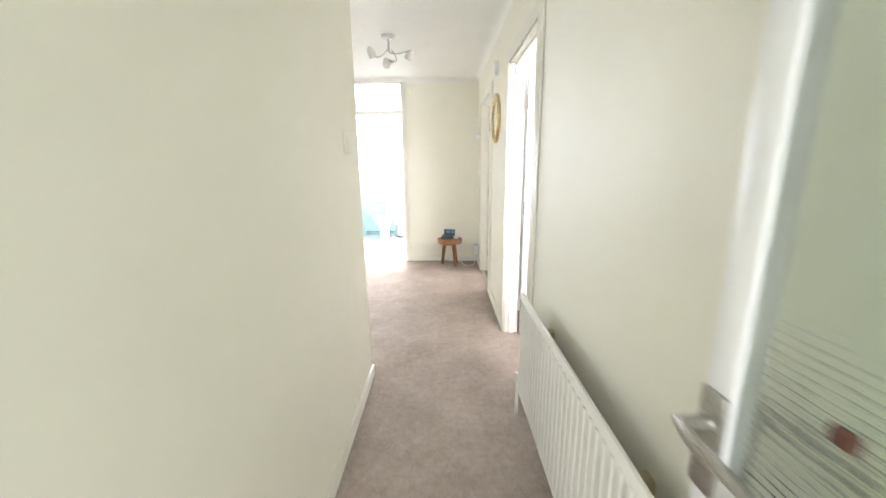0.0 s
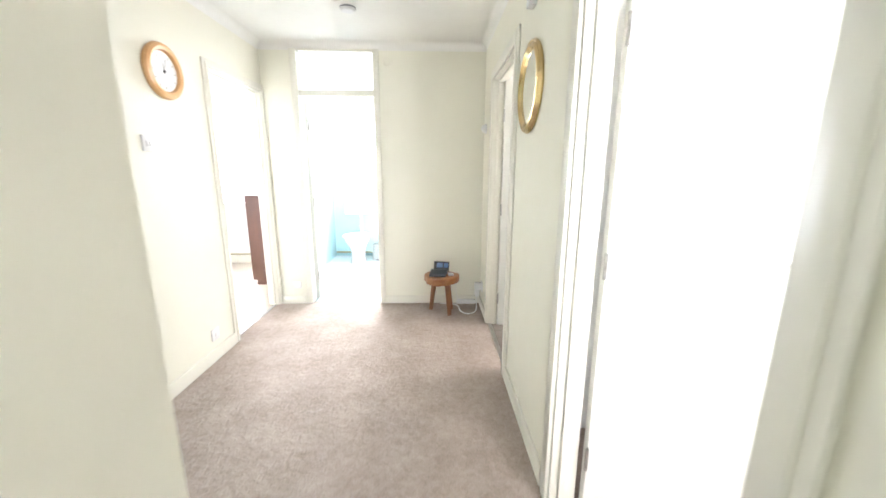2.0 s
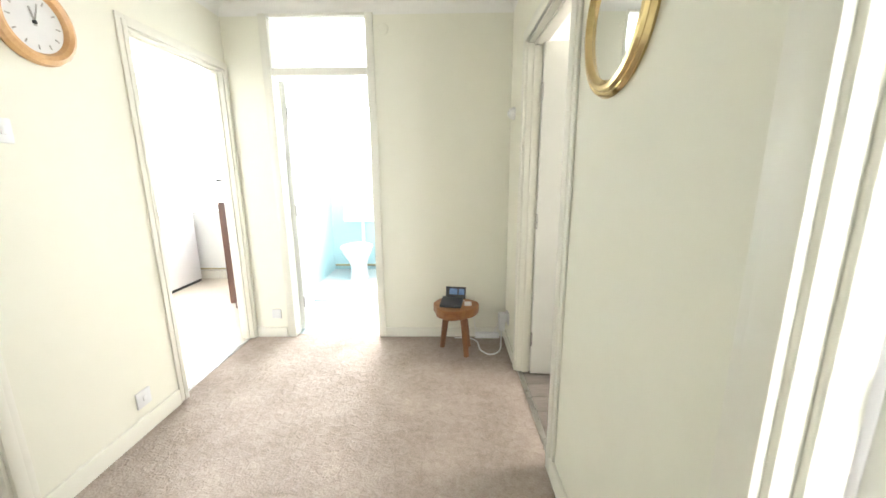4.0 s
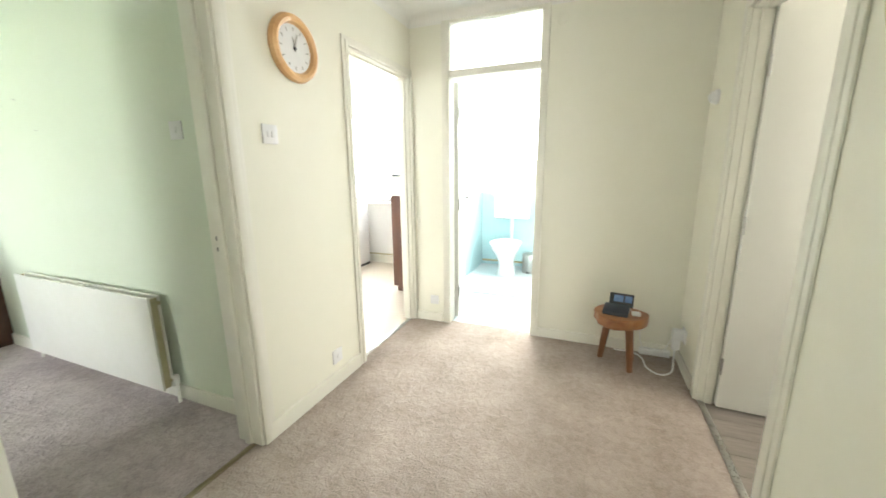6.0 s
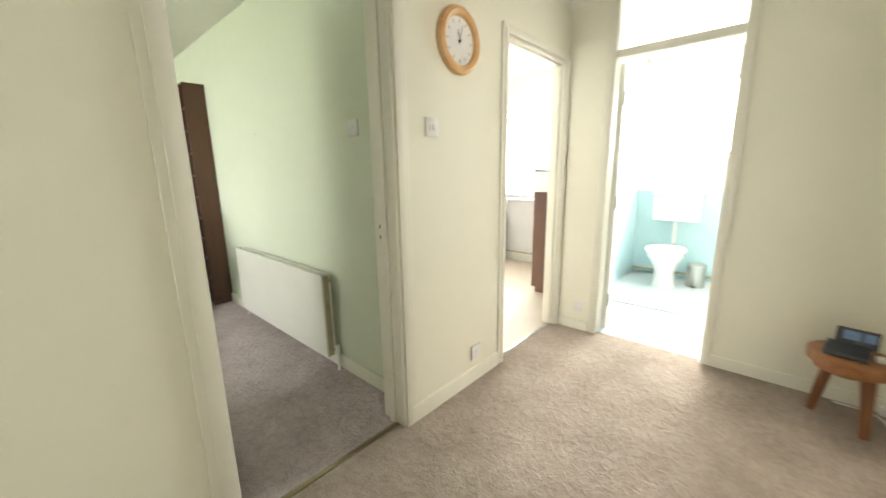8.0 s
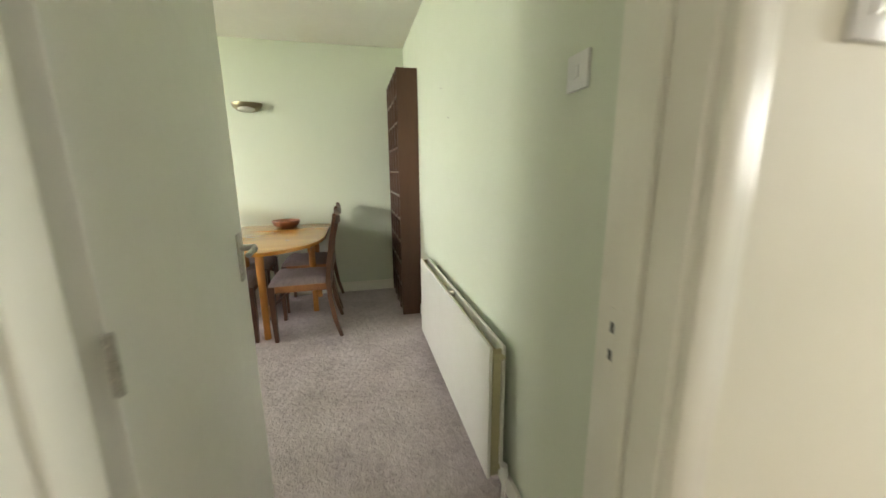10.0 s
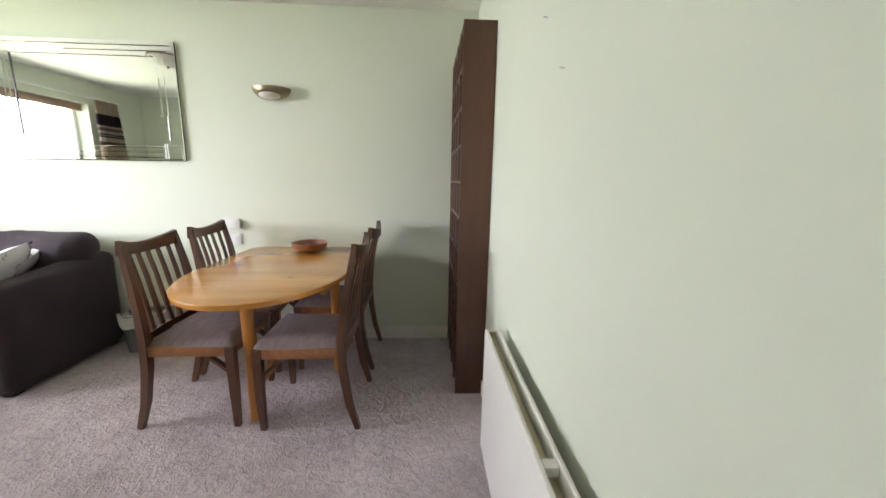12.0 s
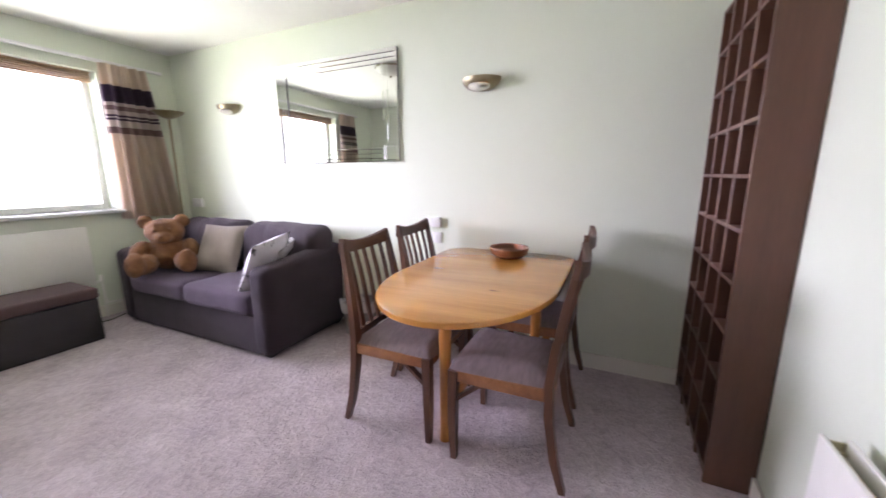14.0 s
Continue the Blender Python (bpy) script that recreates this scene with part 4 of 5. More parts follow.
def wall_light(y, z):
    """Half-bowl uplighter in brushed metal with a frosted insert."""
    w = thing("wall_light", (-4.9, y, z), 0, "half-bowl bronze uplighter with frosted glass, on the sage wall", "wall light", "wall lights")
    bm = bmesh.new()
    n, m = 16, 8
    grid = {}
    for i in range(n + 1):
        a = math.pi * (i / n - 0.5)
        for j in range(m + 1):
            b = math.pi / 2 * j / m
            r = math.cos(b) ** 0.8 if j < m else 0.0
            grid[i, j] = bm.verts.new((0.004 + 0.105 * math.cos(a) * r, 0.128 * math.sin(a) * r, -0.075 * math.sin(b)))
    for i in range(n):
        for j in range(m):
            bm.faces.new((grid[i, j], grid[i + 1, j], grid[i + 1, j + 1], grid[i, j + 1]))
    bmesh.ops.remove_doubles(bm, verts=bm.verts[:], dist=1e-5)
    bmesh.ops.solidify(bm, geom=bm.faces[:], thickness=0.003)
    part("shade", bm, BRASS, w, smooth=60)
    part("diffuser", moved(ball((0, 0, 0), (0.070, 0.078, 0.026)), Matrix.Translation((0.038, 0, -0.052))), FROST, w, "frosted glass insert")
    part("back_plate", box(0.0, 0.012, -0.05, 0.05, -0.06, 0.0, 0.003), BRASS, w)
    return w


wl = wall_light(1.635, 1.855)
copy_thing(wl, pose(-4.9, -0.80, 1.875))


def plate(name, at, size, face, label, category, rockers=1, material=PVC, thick=0.010):
    """A switch or socket plate on a wall; face names the wall's outward axis."""
    t = thing(name, at, {"+x": 0, "+y": 90, "-x": 180, "-y": 270}[face], label, category)
    w, h = size
    part("plate", box(0.0, thick, -w / 2, w / 2, -h / 2, h / 2, 0.003), material, t)
    for k in range(rockers):
        y = (k - (rockers - 1) / 2) * w / max(rockers, 1) * 0.55
        part("rocker", box(thick - 0.001, thick + 0.004, y - 0.009, y + 0.009, -0.014, 0.014, 0.002), material, t)
    return t


plate("junction_box", (-4.9, 1.285, 0.905), (0.115, 0.07), "+x", "white plastic junction box on the wall behind the table", "junction box", 0, thick=0.03)
plate("wall_socket", (-4.9, 1.30, 0.79), (0.085, 0.08), "+x", "white socket plate below the junction box", "socket", 1)
plate("wall_socket", (-4.9, -1.45, 0.97), (0.14, 0.085), "+x", "white double socket with a plug, beside the curtain", "socket", 2, thick=0.03)
plate("light_switch", (-1.868, 3.07, 1.477), (0.083, 0.083), "-y", "white light switch on the sage wall", "light switch", 1)


def sofa():
    """Two-seat corduroy sofa facing +x with its back to the mirror wall."""
    s = thing("sofa", (-4.862, -0.452, 0), 0, "plum corduroy two-seat sofa against the mirror wall", "sofa")
    L, D = 0.905, 0.80

    def soft(x0, x1, y0, y1, z0, z1, r, seg=5, amp=0.006, cut=6):
        bm = box(x0, x1, y0, y1, z0, z1)
        bmesh.ops.subdivide_edges(bm, edges=bm.edges[:], cuts=cut, use_grid_fill=True)
        c = Vector(((x0 + x1) / 2, (y0 + y1) / 2, (z0 + z1) / 2))
        hx = Vector(((x1 - x0) / 2, (y1 - y0) / 2, (z1 - z0) / 2))
        for v in bm.verts:
            d = v.co - c
            core = Vector([max(-(h - r), min(h - r, q)) for q, h in zip(d, hx)])
            out = d - core
            if out.length > 1e-6:
                v.co = c + core + out.normalized() * r * (1.0 if out.length > 0 else 0)
            v.co += amp * noise.noise_vector(v.co * 6)
        return bm
    part("base", soft(0.03, D - 0.01, -L + 0.10, L - 0.10, 0.014, 0.30, 0.025, amp=0.003), SOFA_SHADED, s)
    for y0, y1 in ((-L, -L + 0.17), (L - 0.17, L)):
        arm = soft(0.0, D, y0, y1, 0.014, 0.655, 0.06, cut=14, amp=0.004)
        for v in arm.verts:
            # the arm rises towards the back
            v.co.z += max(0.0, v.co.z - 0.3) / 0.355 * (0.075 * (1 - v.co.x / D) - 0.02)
        part("arm", arm, SOFA_SHADED, s)
    part("backrest", soft(0.0, 0.17, -L + 0.16, L - 0.16, 0.05, 0.74, 0.06, cut=10), SOFA_SHADED, s)
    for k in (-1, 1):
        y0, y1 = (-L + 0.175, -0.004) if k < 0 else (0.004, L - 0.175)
        part("seat_cushion", soft(0.20, D + 0.015, y0, y1, 0.285, 0.45, 0.055, cut=12, amp=0.008), SOFA_LIT, s, "plum seat cushion, lightened as if lit by the window")
        bc = soft(0.09, 0.35, y0 - (0.16 if k < 0 else 0.0), y1 + (0.16 if k > 0 else 0.0), 0.42, 0.85, 0.115, cut=34, amp=0.012)
        for v in bc.verts:
            # creases in the slack cover
            v.co.x += 0.010 * noise.noise(Vector((0, v.co.y * 13 + v.co.z * 4, v.co.z * 3))) + 0.004 * noise.noise(Vector((3, v.co.y * 30, v.co.z * 7)))
            v.co.z += 0.010 * noise.noise(Vector((7, v.co.y * 9, 1))) * max(0.0, v.co.z - 0.55) / 0.3
            v.co.x -= (v.co.z - 0.42) * 0.18
        part("back_cushion", bc, SOFA_SHADED, s)
    for x in (0.07, D - 0.07):
        for y in (-L + 0.08, L - 0.08):
            part("foot", box(x - 0.03, x + 0.03, y - 0.03, y + 0.03, 0, 0.018, 0.002), BLACK, s)
    return s


sofa()

# cushions on the sofa
def cushion(w, h, t, m, material, label):
    bm = pillow(w, h, t)
    ob = single("cushion", bm, material, label, "cushion", "sofa cushions", smooth=60)
    ob.matrix_basis = m
    return ob


cushion(0.44, 0.44, 0.13, pose(-4.49, -0.585, 0.625, 0, 62, 12), BEIGE, "beige scatter cushion leaning on the sofa back")
cushion(0.44, 0.44, 0.13, pose(-4.31, 0.175, 0.612, 62, 6, 14), PATCH, "black and white patterned cushion leaning on the sofa arm")
cushion(0.36, 0.40, 0.10, pose(-4.50, 0.08, 0.62, 40, 15, 20), PATCH, "dark patterned cushion half hidden on the sofa")


def teddy():
    bm = bmesh.new()
    e = lambda rx, ry, rz: Euler([radians(a) for a in (rx, ry, rz)]).to_matrix().to_4x4()
    # facing +x, sitting; the base at z = 0
    ball((0.0, 0, 0.155), (0.145, 0.165, 0.165), None, bm, 28)
    ball((0.03, 0, 0.355), (0.130, 0.158, 0.128), None, bm, 28)
    ball((0.14, 0, 0.318), (0.065, 0.078, 0.055), None, bm, 20)
    ball((0.200, 0, 0.335), (0.014, 0.022, 0.015), None, bm, 12)
    for s in (-1, 1):
        ball((0.01, s * 0.142, 0.455), (0.036, 0.066, 0.062), e(s * -25, 0, 0), bm, 18)
        ball((0.085, s * 0.200, 0.20), (0.125, 0.066, 0.068), e(0, 28, s * 18), bm, 20)
        ball((0.19, s * 0.150, 0.085), (0.155, 0.088, 0.085), e(0, 4, s * 14), bm, 22)
        ball((0.33, s * 0.190, 0.115), (0.055, 0.080, 0.108), e(0, -8, s * 14), bm, 20)
        ball((0.150, s * 0.056, 0.392), (0.012, 0.012, 0.012), None, bm, 10)
    for v in bm.verts:
        v.co += v.normal * 0.008 * noise.noise(v.co * 40) if v.normal.length else Vector()
        v.co *= 0.90
    lowest = min(v.co.z for v in bm.verts)
    for v in bm.verts:
        v.co.z -= lowest
    return single("teddy_bear", bm, BEAR, "large brown plush teddy bear sitting on the sofa", "teddy bear", smooth=180)


td = teddy()
fused = td.modifiers.new("fused", "REMESH")
fused.mode, fused.voxel_size, fused.use_smooth_shade = "VOXEL", 0.0085, True
td.matrix_basis = pose(-4.30, -1.0, 0.446, 0, 0, 52)

# Two small wall marks, shaped as steel pins.
for x, z in ((-3.272, 1.717), (-3.10, 1.532)):
    nail = tube([(x, 3.069, z), (x, 3.058, z + 0.003)], [0.0018, 0.0016], 8)
    single("picture_nail", joined(nail, tube([(x, 3.058, z + 0.003), (x, 3.0565, z + 0.0035)], 0.0032, 10)), STEEL, "small mark on the bare sage wall, shaped as a steel pin", "nail", "wall nails")

# storage ottoman below the window
ot = thing("ottoman", (-3.30, -1.24, 0), 0, "dark storage ottoman with a mauve padded lid", "ottoman")
part("body", box(-0.49, 0.49, -0.20, 0.20, 0.0, 0.33, 0.012, 3), OTT, ot)
lid = box(-0.50, 0.50, -0.21, 0.21, 0.332, 0.415, 0.022, 4)
part("lid", lid, OTT_LID, ot, "mauve cloth lid")


def curtain(x0, x1, z0, z1, label, anchor):
    """Pleated curtain with thickness, hung a hand's breadth off the window wall."""
    bm = bmesh.new()
    n, m = 60, 16
    grid = {}
    for i in range(n + 1):
        u = i / n
        for j in range(m + 1):
            w = j / m
            z = z0 + (z1 - z0) * w
            x = anchor + (x0 + u * (x1 - x0) - anchor) * (0.78 + 0.32 * (1 - w))
            y = -1.545 + 0.028 * math.sin(u * 2 * math.pi * 5.0 + 0.5 * math.sin(w * 3)) * (0.65 + 0.5 * (1 - w)) + 0.012 * math.sin(u * 23 + w * 2.5)
            grid[i, j] = bm.verts.new((x, y, z))
    for i in range(n):
        for j in range(m):
            bm.faces.new((grid[i, j], grid[i + 1, j], grid[i + 1, j + 1], grid[i, j + 1]))
    bmesh.ops.solidify(bm, geom=bm.faces[:], thickness=0.004)
    return single("curtain", bm, CURTAIN_CLOTH, label, "curtain", "window curtains", smooth=80)


curtain(-4.72, -4.26, 0.86, 2.185, "beige pleated curtain with purple stripes, drawn open beside the window", -4.26)
curtain(-2.50, -2.02, 0.86, 2.185, "beige pleated curtain with purple stripes at the window's other side", -2.50)
cp = thing("curtain_rail", label="white curtain rail above the window", category="curtain rail")
part("rail", box(-4.78, -1.98, -1.60, -1.575, 2.19, 2.215, 0.004), PVC, cp)
for x in (-4.6, -3.4, -2.2):
    part("bracket", box(x - 0.012, x + 0.012, -1.63, -1.60, 2.19, 2.215), PVC, cp)
bl = thing("slatted_blind", label="tan wooden blind gathered at the top of the window", category="blind")
for k in range(5):
    part("slat", box(-4.27, -2.49, -1.745, -1.70, 2.035 + 0.016 * k, 2.045 + 0.016 * k, 0.002, 1), TAN, bl)
part("head_rail", box(-4.275, -2.485, -1.755, -1.695, 2.115, 2.14, 0.003), TAN, bl)

# flush ceiling light of the living room
cb = thing("ceiling_light", (-3.63, 0.16, H), 0, "flush glass bowl ceiling light with a brass rim", "ceiling light")
part("rim", lathe([(0.10, 0.0), (0.168, -0.012), (0.170, -0.024), (0.160, -0.028)], 40), BRASS, cb)
part("bowl", lathe([(0.158, -0.026), (0.145, -0.055), (0.105, -0.085), (0.05, -0.10), (0.0, -0.103)], 40), FROST, cb, "frosted glass bowl")
part("finial", lathe([(0.012, -0.100), (0.010, -0.118), (0.0, -0.122)], 16), BRASS, cb)

# uplighter floor lamp behind the sofa corner
fl = thing("floor_lamp", (-4.71, -1.44, 0), 0, "bronze uplighter floor lamp in the corner behind the curtain", "floor lamp")
part("base", lathe([(0.12, 0.0), (0.12, 0.014), (0.05, 0.026), (0.014, 0.04)], 28), BRASS, fl)
part("pole", tube([(0, 0, 0.03), (0, 0, 1.78)], 0.011, 12), BRASS, fl)
part("bowl", lathe([(0.018, 1.775), (0.06, 1.788), (0.108, 1.815), (0.134, 1.84), (0.130, 1.84), (0.105, 1.821), (0.055, 1.796), (0.0, 1.788)], 36), BRASS, fl)

# grey waste basket with a pale liner, beside the sofa
wb = thing("waste_basket", (-4.74, 0.70, 0), 12, "grey plastic waste basket with a pale liner, beside the sofa", "bin")
bm = bmesh.new()
rings = []
for z, a, b in ((0.0, 0.085, 0.115), (0.26, 0.105, 0.14), (0.275, 0.112, 0.147), (0.275, 0.100, 0.135), (0.02, 0.080, 0.11)):
    rings.append([bm.verts.new((math.copysign(abs(math.cos(q)) ** 0.4, math.cos(q)) * a, math.copysign(abs(math.sin(q)) ** 0.4, math.sin(q)) * b, z))
                  for q in (2 * math.pi * k / 32 + 0.01 for k in range(32))])
for r0, r1 in zip(rings, rings[1:]):
    for k in range(32):
        bm.faces.new((r0[k], r0[(k + 1) % 32], r1[(k + 1) % 32], r1[k]))
bm.faces.new(list(reversed(rings[0])))
bm.faces.new(rings[-1])
part("tub", bm, plain("grey_plastic", (0.12, 0.125, 0.13), (0.15, 0.155, 0.16), 8, 0.5), wb)
bm = bmesh.new()
rings = []
for z, g in ((0.19, 1.03), (0.23, 1.06), (0.282, 1.08), (0.288, 1.0), (0.22, 0.92)):
    rings.append([bm.verts.new(((0.103 * g + 0.004 * math.sin(7 * q)) * math.copysign(abs(math.cos(q)) ** 0.4, math.cos(q)),
                                (0.138 * g + 0.005 * math.sin(9 * q)) * math.copysign(abs(math.sin(q)) ** 0.4, math.sin(q)), z + 0.012 * math.sin(5 * q)))
                  for q in (2 * math.pi * k / 48 + 0.01 for k in range(48))])
for r0, r1 in zip(rings, rings[1:]):
    for k in range(48):
        bm.faces.new((r0[k], r0[(k + 1) % 48], r1[(k + 1) % 48], r1[k]))
part("liner", bm, plain("pale_bag", (0.55, 0.55, 0.52), (0.48, 0.48, 0.46), 20, 0.4), wb, "crumpled pale bag over the rim")

# heating pipe and a cable behind the ottoman
single("heating_pipe", tube(spline([(-4.045, -1.585, 0.30), (-4.05, -1.585, 0.16), (-4.10, -1.59, 0.125), (-4.4, -1.60, 0.12), (-4.84, -1.60, 0.12)]), 0.009, 8), ENAMEL,
       "white painted heating pipe along the skirting", "pipe")
single("mains_cable", tube(spline([(-3.85, -1.50, 0.005), (-4.0, -1.46, 0.005), (-4.15, -1.52, 0.005), (-4.45, -1.55, 0.005), (-4.80, -1.57, 0.005)]), 0.004, 8), BLACK,
       "black cable along the skirting by the sofa", "cable")

# ---- hall ----
cl = thing("wall_clock", (-1.4, 3.362, 1.852), 0, "round wall clock with a beech ring and white dial", "clock")
part("ring", lathe([(0.105, 0.0), (0.148, 0.0), (0.152, 0.012), (0.146, 0.028), (0.130, 0.036), (0.114, 0.030), (0.106, 0.016)], 48, None, (0, 0, 0), "x", True), CLOCK_WOOD, cl)
dial = part("dial", lathe([(0.107, 0.002), (0.107, 0.014), (0.0, 0.014)], 40, None, (0, 0, 0), "x"), PVC, cl, "white dial")
for k in range(12):
    a = math.pi / 6 * k
    bm = moved(box(0.0142, 0.0155, -0.0025, 0.0025, 0.078, 0.094), Matrix.Rotation(a, 4, "X"))
    part("hour_mark", bm, STEEL, dial)
for a, l, w in ((14, 0.050, 0.0035), (-16, 0.070, 0.0026)):
    part("pointer", moved(box(0.017, 0.0185, -w, w, -0.014, l), Matrix.Rotation(radians(a), 4, "X")), STEEL, dial)
part("hub", lathe([(0.007, 0.014), (0.007, 0.021), (0.0, 0.022)], 14, None, (0, 0, 0), "x"), BLACK, dial)

plate("light_switch", (-1.4, 3.168, 1.447), (0.085, 0.085), "+x", "white light switch below the wall clock", "light switch", 2)
plate("wall_socket", (-1.4, 3.513, 0.183), (0.085, 0.085), "+x", "white socket just above the skirting", "socket", 1)
plate("blank_plate", (-1.22, 4.62, 0.19), (0.075, 0.075), "-y", "cream painted blank plate beside the bathroom door", "socket", 0)
plate("room_thermostat", (LW_X, 1.43, 1.415), (0.09, 0.10), "+x", "cream square room thermostat on the corridor wall", "thermostat", 0, HALL, 0.012)

th = thing("thermostat", (0.6, 4.465, 1.668), 180, "round white wall thermostat near the corner", "thermostat")
part("body", lathe([(0.040, 0.0), (0.040, 0.014), (0.032, 0.024), (0.030, 0.036), (0.0, 0.038)], 28, None, (0, 0, 0), "x"), PVC, th)
part("knob", lathe([(0.016, 0.036), (0.015, 0.046), (0.0, 0.047)], 20, None, (0, 0, 0), "x"), PVC, th)

dc = thing("door_chime", (0.6, 2.93, 2.09), 180, "slim white door chime box above the gilt mirror", "door chime")
part("cover", box(0.0, 0.035, -0.03, 0.03, -0.055, 0.055, 0.004), PVC, dc)
# Dark strip along one side of the cover.
part("grille", box(0.008, 0.028, -0.0312, -0.0298, -0.045, 0.045), SLATE, dc, "dark strip along the side edge")
bp = thing("blank_disc", (-0.28, 4.62, 2.245), 270, "round painted-over blank plate above the stool", "wall plate")
part("disc", lathe([(0.034, 0.0), (0.034, 0.006), (0.028, 0.010), (0.0, 0.010)], 24, None, (0, 0, 0), "x"), HALL, bp)
gm = thing("round_mirror", (0.6, 2.92, 1.690), 180, "round mirror in a moulded gilt frame", "mirror")
part("frame", lathe([(0.160, 0.004), (0.200, 0.0), (0.206, 0.009), (0.199, 0.020), (0.190, 0.018), (0.184, 0.026), (0.172, 0.028), (0.164, 0.019), (0.158, 0.013)],
                    64, None, (0, 0, 0), "x", True), GOLD, gm)
part("mirror_glass", lathe([(0.161, 0.004), (0.160, 0.013), (0.11, 0.0165), (0.06, 0.0185), (0.0, 0.019)], 48, None, (0, 0, 0), "x"), MIRROR, gm, smooth=60)

sa = thing("smoke_alarm", (-0.45, 3.90, H), 0, "small round white smoke alarm on the hall ceiling", "smoke alarm")
part("cover", lathe([(0.052, 0.0), (0.052, -0.016), (0.040, -0.028), (0.0, -0.030)], 28), PVC, sa)
part("vent_ring", lathe([(0.053, -0.006), (0.055, -0.009), (0.053, -0.012)], 28, None, (0, 0, 0), "z", True), SLATE, sa, "dark vent slot")

# log stool with the telephone
st = thing("stool", (0.20, 4.36, 0), 0, "rustic log-slice stool on three wooden legs", "stool")
out = [(0.158 * (1 + 0.07 * math.sin(3 * a + 1) + 0.035 * math.sin(7 * a)) * math.cos(a), 0.15 * (1 + 0.07 * math.sin(3 * a + 1) + 0.03 * math.sin(6 * a)) * math.sin(a))
       for a in (2 * math.pi * k / 40 for k in range(40))]
part("seat", slab(out, 0.30, 0.365, 0.008), STOOL_WOOD, st, smooth=50)
for fx, fy, tx, ty in ((0.078, -0.08, 0.055, -0.055), (-0.095, 0.075, -0.06, 0.05), (0.10, 0.085, 0.06, 0.055)):
    part("leg", tube([(fx, fy, 0.0), ((fx + tx) / 2, (fy + ty) / 2, 0.16), (tx, ty, 0.302)], [0.019, 0.023, 0.026], 10), STOOL_LEG, st)
ph = thing("telephone", (0.175, 4.345, 0.366), -10, "dark answering telephone with a small blue display", "telephone")
bm = box(-0.075, 0.075, -0.07, 0.055, 0.0, 0.045, 0.006, 2)
for v in bm.verts:
    if v.co.z > 0.02:
        v.co.z -= 0.022 * (0.055 - v.co.y) / 0.125
part("base", bm, SLATE, ph)
sc = part("screen_panel", moved(box(-0.072, 0.072, -0.006, 0.006, 0.0, 0.085, 0.004, 2), pose(0.02, 0.048, 0.03, -16)), BLACK, ph)
for x0, x1 in ((-0.045, 0.012), (0.022, 0.062)):
    part("display", moved(box(x0, x1, -0.0085, -0.0055, 0.03, 0.072), pose(0.02, 0.048, 0.03, -16)), SCREEN, sc, "pale blue display")

single("phone_adaptor", box(0.265, 0.315, 4.315, 4.355, 0.3655, 0.388, 0.006, 2), PVC, "small pale plastic box on the stool beside the telephone", "adaptor")

# plug, adaptor and cables in the corner
plate("wall_socket", (0.6, 4.475, 0.215), (0.09, 0.09), "-x", "white wall socket with a plug in the corner", "socket", 1)
single("plug_adaptor", joined(box(0.525, 0.589, 4.445, 4.495, 0.185, 0.255, 0.007, 2), box(0.53, 0.575, 4.455, 4.485, 0.115, 0.186, 0.006, 2),
                              box(0.54, 0.588, 4.497, 4.53, 0.20, 0.24, 0.006, 2)), PVC, "white plug adaptor hanging from the wall socket", "plug")
pts = [(0.55, 4.47, 0.118), (0.545, 4.44, 0.05), (0.525, 4.36, 0.006), (0.45, 4.30, 0.006), (0.385, 4.37, 0.006), (0.37, 4.50, 0.006), (0.31, 4.56, 0.008), (0.2, 4.57, 0.006)]


single("mains_cable", tube(spline(pts), 0.0055, 8), PVC, "white mains cable looping over the carpet", "cable")
single("phone_cable", tube(spline([(0.26, 4.42, 0.37), (0.33, 4.50, 0.30), (0.36, 4.55, 0.10), (0.42, 4.585, 0.02), (0.50, 4.57, 0.04), (0.55, 4.515, 0.20)]), 0.003, 8), PVC,
       "thin white telephone cable behind the stool", "cable")
single("extension_block", box(0.36, 0.55, 4.565, 4.602, 0.0, 0.045, 0.006, 2), PVC, "white extension block lying along the skirting", "extension block")

# hall ceiling light: three curled arms
hl = thing("ceiling_light", (-0.33, 3.08, H), 0, "chrome ceiling light with curled arms and glass shades", "ceiling light")
part("rose", lathe([(0.062, 0.0), (0.060, -0.012), (0.045, -0.022), (0.0, -0.025)], 32), STEEL, hl)
part("stem", tube([(0, 0, -0.02), (0, 0, -0.12)], 0.009, 10), STEEL, hl)
for k in range(3):
    a = radians(120 * k + 20)
    run = []
    for i in range(15):
        s = i / 14
        rr = 0.02 + 0.19 * s
        b = a + 1.5 * s
        run.append((rr * math.cos(b), rr * math.sin(b), -0.11 - 0.05 * math.sin(math.pi * s) - 0.02 * s))
    arm = part("arm", tube(run, 0.0055, 8), STEEL, hl)
    ex, ey, ez = run[-1]
    part("shade", moved(lathe([(0.016, 0.0), (0.028, -0.03), (0.034, -0.07), (0.030, -0.085), (0.0, -0.07)], 20), Matrix.Translation((ex, ey, ez)) @ Matrix.Rotation(0.5, 4, Vector((-math.sin(b), math.cos(b), 0)))),
         FROST, arm, "frosted glass shade")

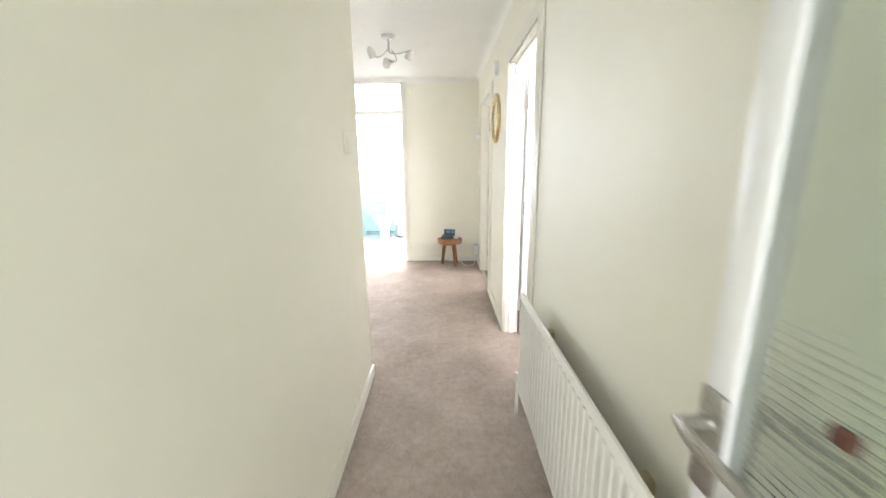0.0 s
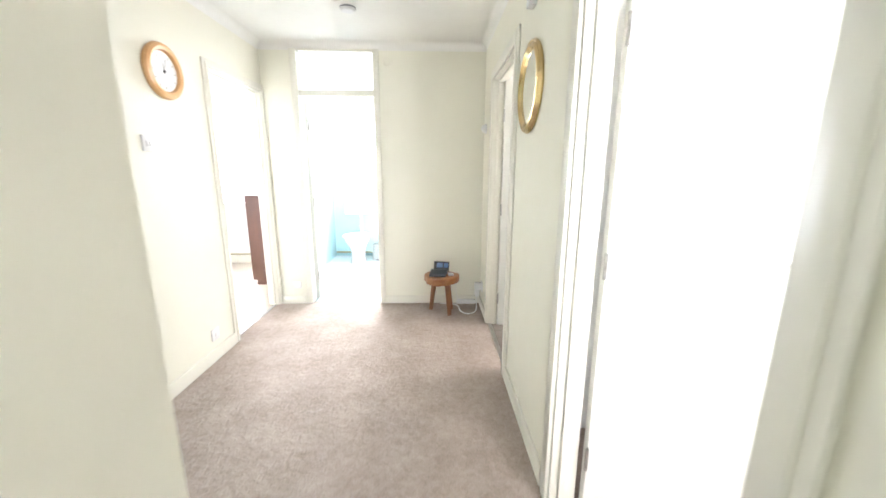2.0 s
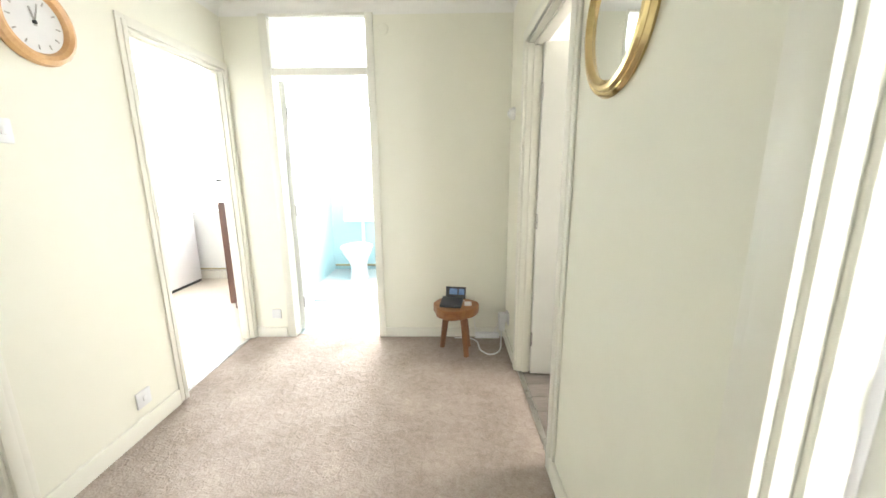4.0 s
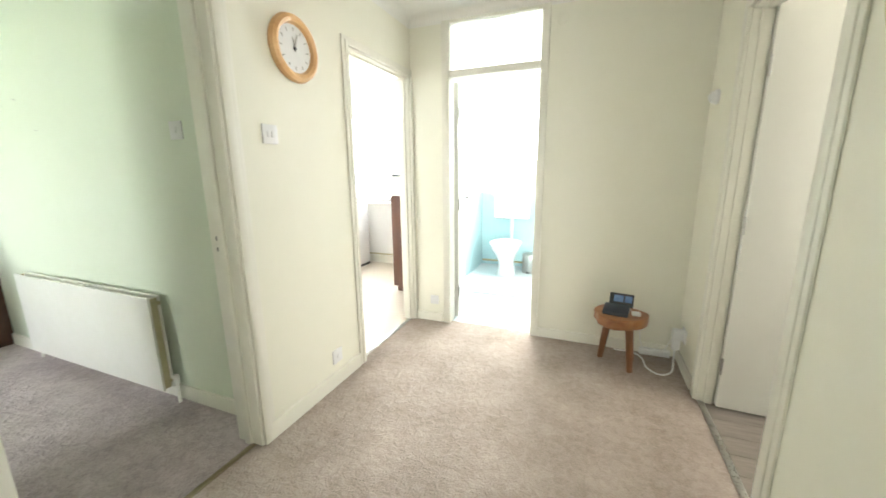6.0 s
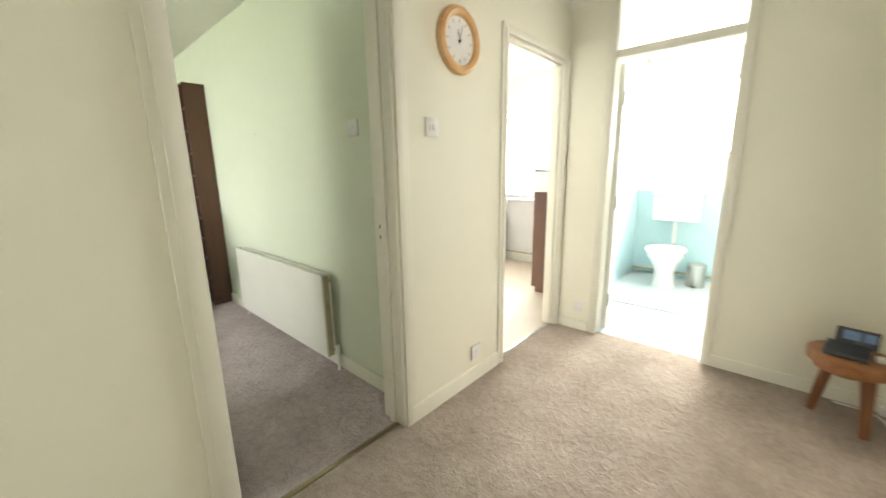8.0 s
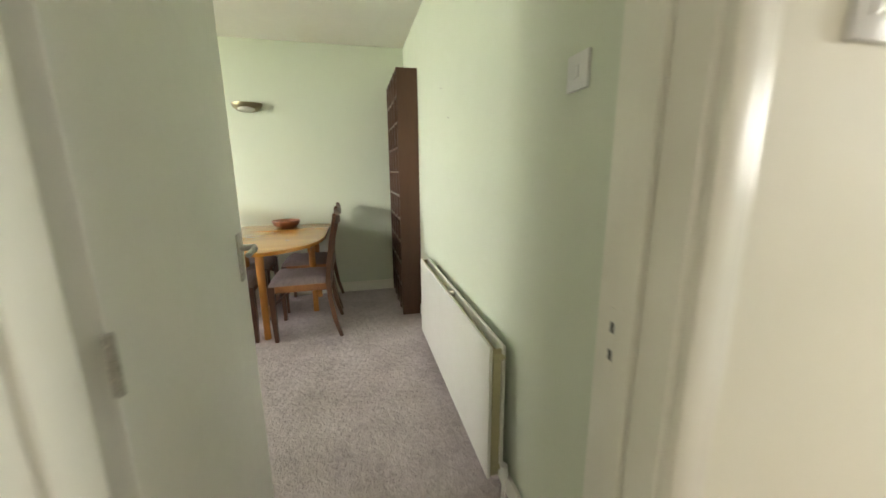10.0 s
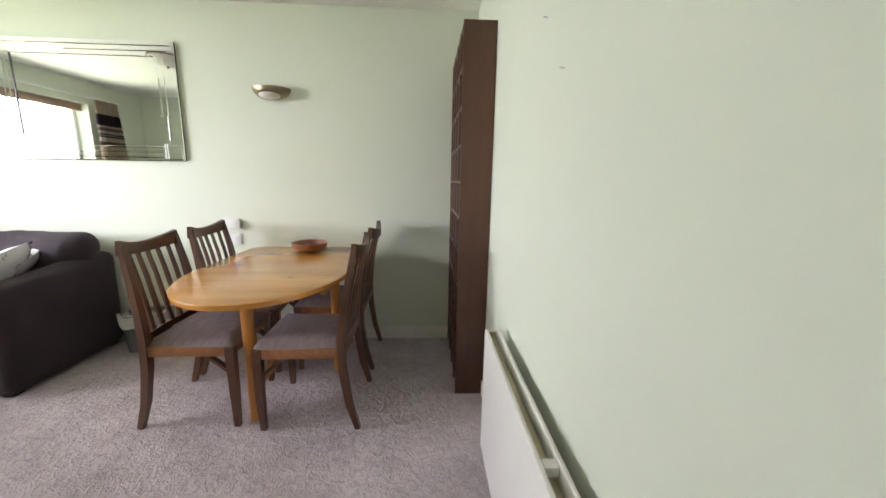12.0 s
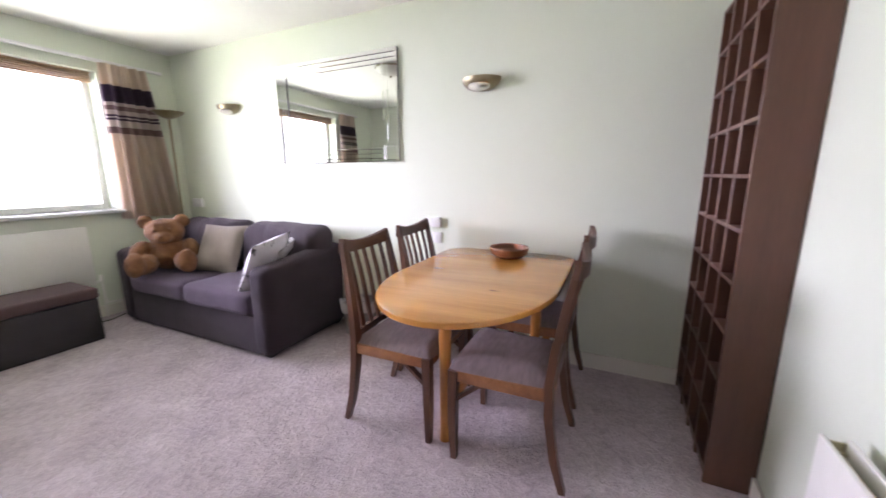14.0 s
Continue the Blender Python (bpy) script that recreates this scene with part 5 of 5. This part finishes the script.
# ---- kitchen, as seen through its door ----
kc = thing("kitchen_cabinet", label="red-brown kitchen base unit with a pale worktop", category="cabinet")
part("body", box(-1.955, -1.48, 5.21, 6.2, 0.06, 1.03, 0.002), REDWOOD, kc)
part("plinth", box(-1.92, -1.48, 5.23, 6.2, 0.0, 0.06), REDWOOD_X, kc)
part("worktop", box(-1.97, -1.478, 5.195, 6.2, 1.03, 1.065, 0.004), WHITE_WALL, kc, "pale worktop")
ov = thing("microwave", label="white worktop microwave with a dark top edge", category="microwave")
part("body", box(-1.955, -1.56, 5.23, 5.72, 1.066, 1.225, 0.008), PVC, ov)
part("top", box(-1.96, -1.555, 5.225, 5.725, 1.225, 1.24, 0.003), BLACK, ov, "dark top")
fr = thing("fridge", label="white kitchen appliance with a dark plinth line", category="fridge")
part("body", box(-3.5, -2.88, 5.55, 6.18, 0.03, 0.86, 0.008), PVC, fr)
part("plinth", box(-3.48, -2.885, 5.56, 6.17, 0.0, 0.03), BLACK, fr, "black plinth")
part("handle", box(-2.88, -2.86, 5.60, 5.63, 0.5, 0.75, 0.003), STEEL, fr)
single("heating_pipe", tube([(-3.6, 6.255, 0.13), (-1.6, 6.255, 0.13)], 0.011, 8), AGED, "yellowed heating pipe along the kitchen skirting", "pipe")

# ---- bathroom ----
wc = thing("toilet", (-0.965, 6.712, 0), 180, "white china toilet with a wall-hung cistern and flush pipe", "toilet")
bm = bmesh.new()
rings = []
for z, rx, ry, cy in ((0.0, 0.115, 0.20, 0.40), (0.04, 0.105, 0.185, 0.40), (0.16, 0.095, 0.165, 0.40), (0.26, 0.13, 0.20, 0.43), (0.345, 0.175, 0.245, 0.46), (0.385, 0.182, 0.25, 0.46)):
    rings.append([bm.verts.new((rx * math.cos(2 * math.pi * k / 28), cy + ry * math.sin(2 * math.pi * k / 28), z)) for k in range(28)])
for r, s in zip(rings, rings[1:]):
    for k in range(28):
        bm.faces.new((r[k], r[(k + 1) % 28], s[(k + 1) % 28], s[k]))
bm.faces.new(list(reversed(rings[0])))
bm.faces.new(rings[-1])
part("pan", bm, CERAMIC, wc, smooth=60)
seat = slab([(0.188 * math.cos(2 * math.pi * k / 32), 0.465 + 0.255 * math.sin(2 * math.pi * k / 32)) for k in range(32)], 0.388, 0.418, 0.010)
part("seat_lid", seat, PVC, wc)
part("cistern", box(-0.225, 0.225, 0.004, 0.185, 0.66, 0.94, 0.025, 4), CERAMIC, wc)
part("cistern_lid", box(-0.235, 0.235, 0.002, 0.195, 0.941, 0.97, 0.010, 3), CERAMIC, wc)
part("flush_pipe", tube([(0, 0.10, 0.665), (0, 0.10, 0.42), (0, 0.14, 0.33), (0, 0.24, 0.31)], 0.022, 12), PVC, wc)
part("lever", tube([(-0.17, 0.185, 0.90), (-0.17, 0.215, 0.90), (-0.10, 0.22, 0.895)], 0.007, 8), STEEL, wc)
pb = thing("pedal_bin", (-0.70, 6.45, 0), 0, "small brushed steel pedal bin on the bathroom floor", "bin")
part("body", lathe([(0.083, 0.0), (0.086, 0.01), (0.086, 0.22)], 32), STEEL, pb)
part("lid", lathe([(0.088, 0.221), (0.088, 0.235), (0.06, 0.252), (0.0, 0.258)], 32), STEEL, pb)
part("pedal", box(-0.02, 0.02, -0.115, -0.08, 0.012, 0.022, 0.003), BLACK, pb)
mat = box(-1.30, -0.64, 5.44, 6.12, -0.002, 0.016, 0.006, 2)
bmesh.ops.subdivide_edges(mat, edges=[e for e in mat.edges if e.calc_length() > 0.3], cuts=10, use_grid_fill=True)
for v in mat.verts:
    if v.co.z > 0.01:
        v.co.z += 0.003 * noise.noise(v.co * 14)
single("bath_mat", mat, plain("pale_mat_pile", (0.66, 0.74, 0.76), (0.58, 0.67, 0.70), 12, 0.95, 0.9, 220), "pale blue-grey bath mat round the foot of the toilet", "bath mat")
single("bath_pipe", tube([(-1.38, 6.69, 0.06), (0.55, 6.69, 0.06)], 0.014, 8), AGED, "tarnished heating pipe along the foot of the wall", "pipe")

# ---- laminate boards of the small room ----
lam = tagged(thing("floor_study"), "grey wood-effect laminate boards in the small room", "floor", "", "structure")
part("underlay", box(0.62, 2.85, 2.80, 4.72, -0.1, -0.012), DARK, lam, "dark underlay", smooth=0)
for r in range(14):
    x, y, k = 0.636, 2.87 + 0.1335 * r, 0
    while x < 2.66 and y < 4.59:
        n = 0.37 if (k == 0 and r % 2) else 0.74
        key = "board_half" if n < 0.5 else "board_full"
        if key not in bpy.data.meshes:
            bm = box(0.0, n, 0.0, 0.132, -0.0115, -0.001, 0.001, 1)
            me = bpy.data.meshes.new(key)
            bm.to_mesh(me)
            bm.free()
            me.materials.append(LAMINATE)
        o = new("board", bpy.data.meshes[key])
        o.parent = lam
        o.matrix_basis = pose(x, y, 0)
        x, k = x + n + 0.002, k + 1
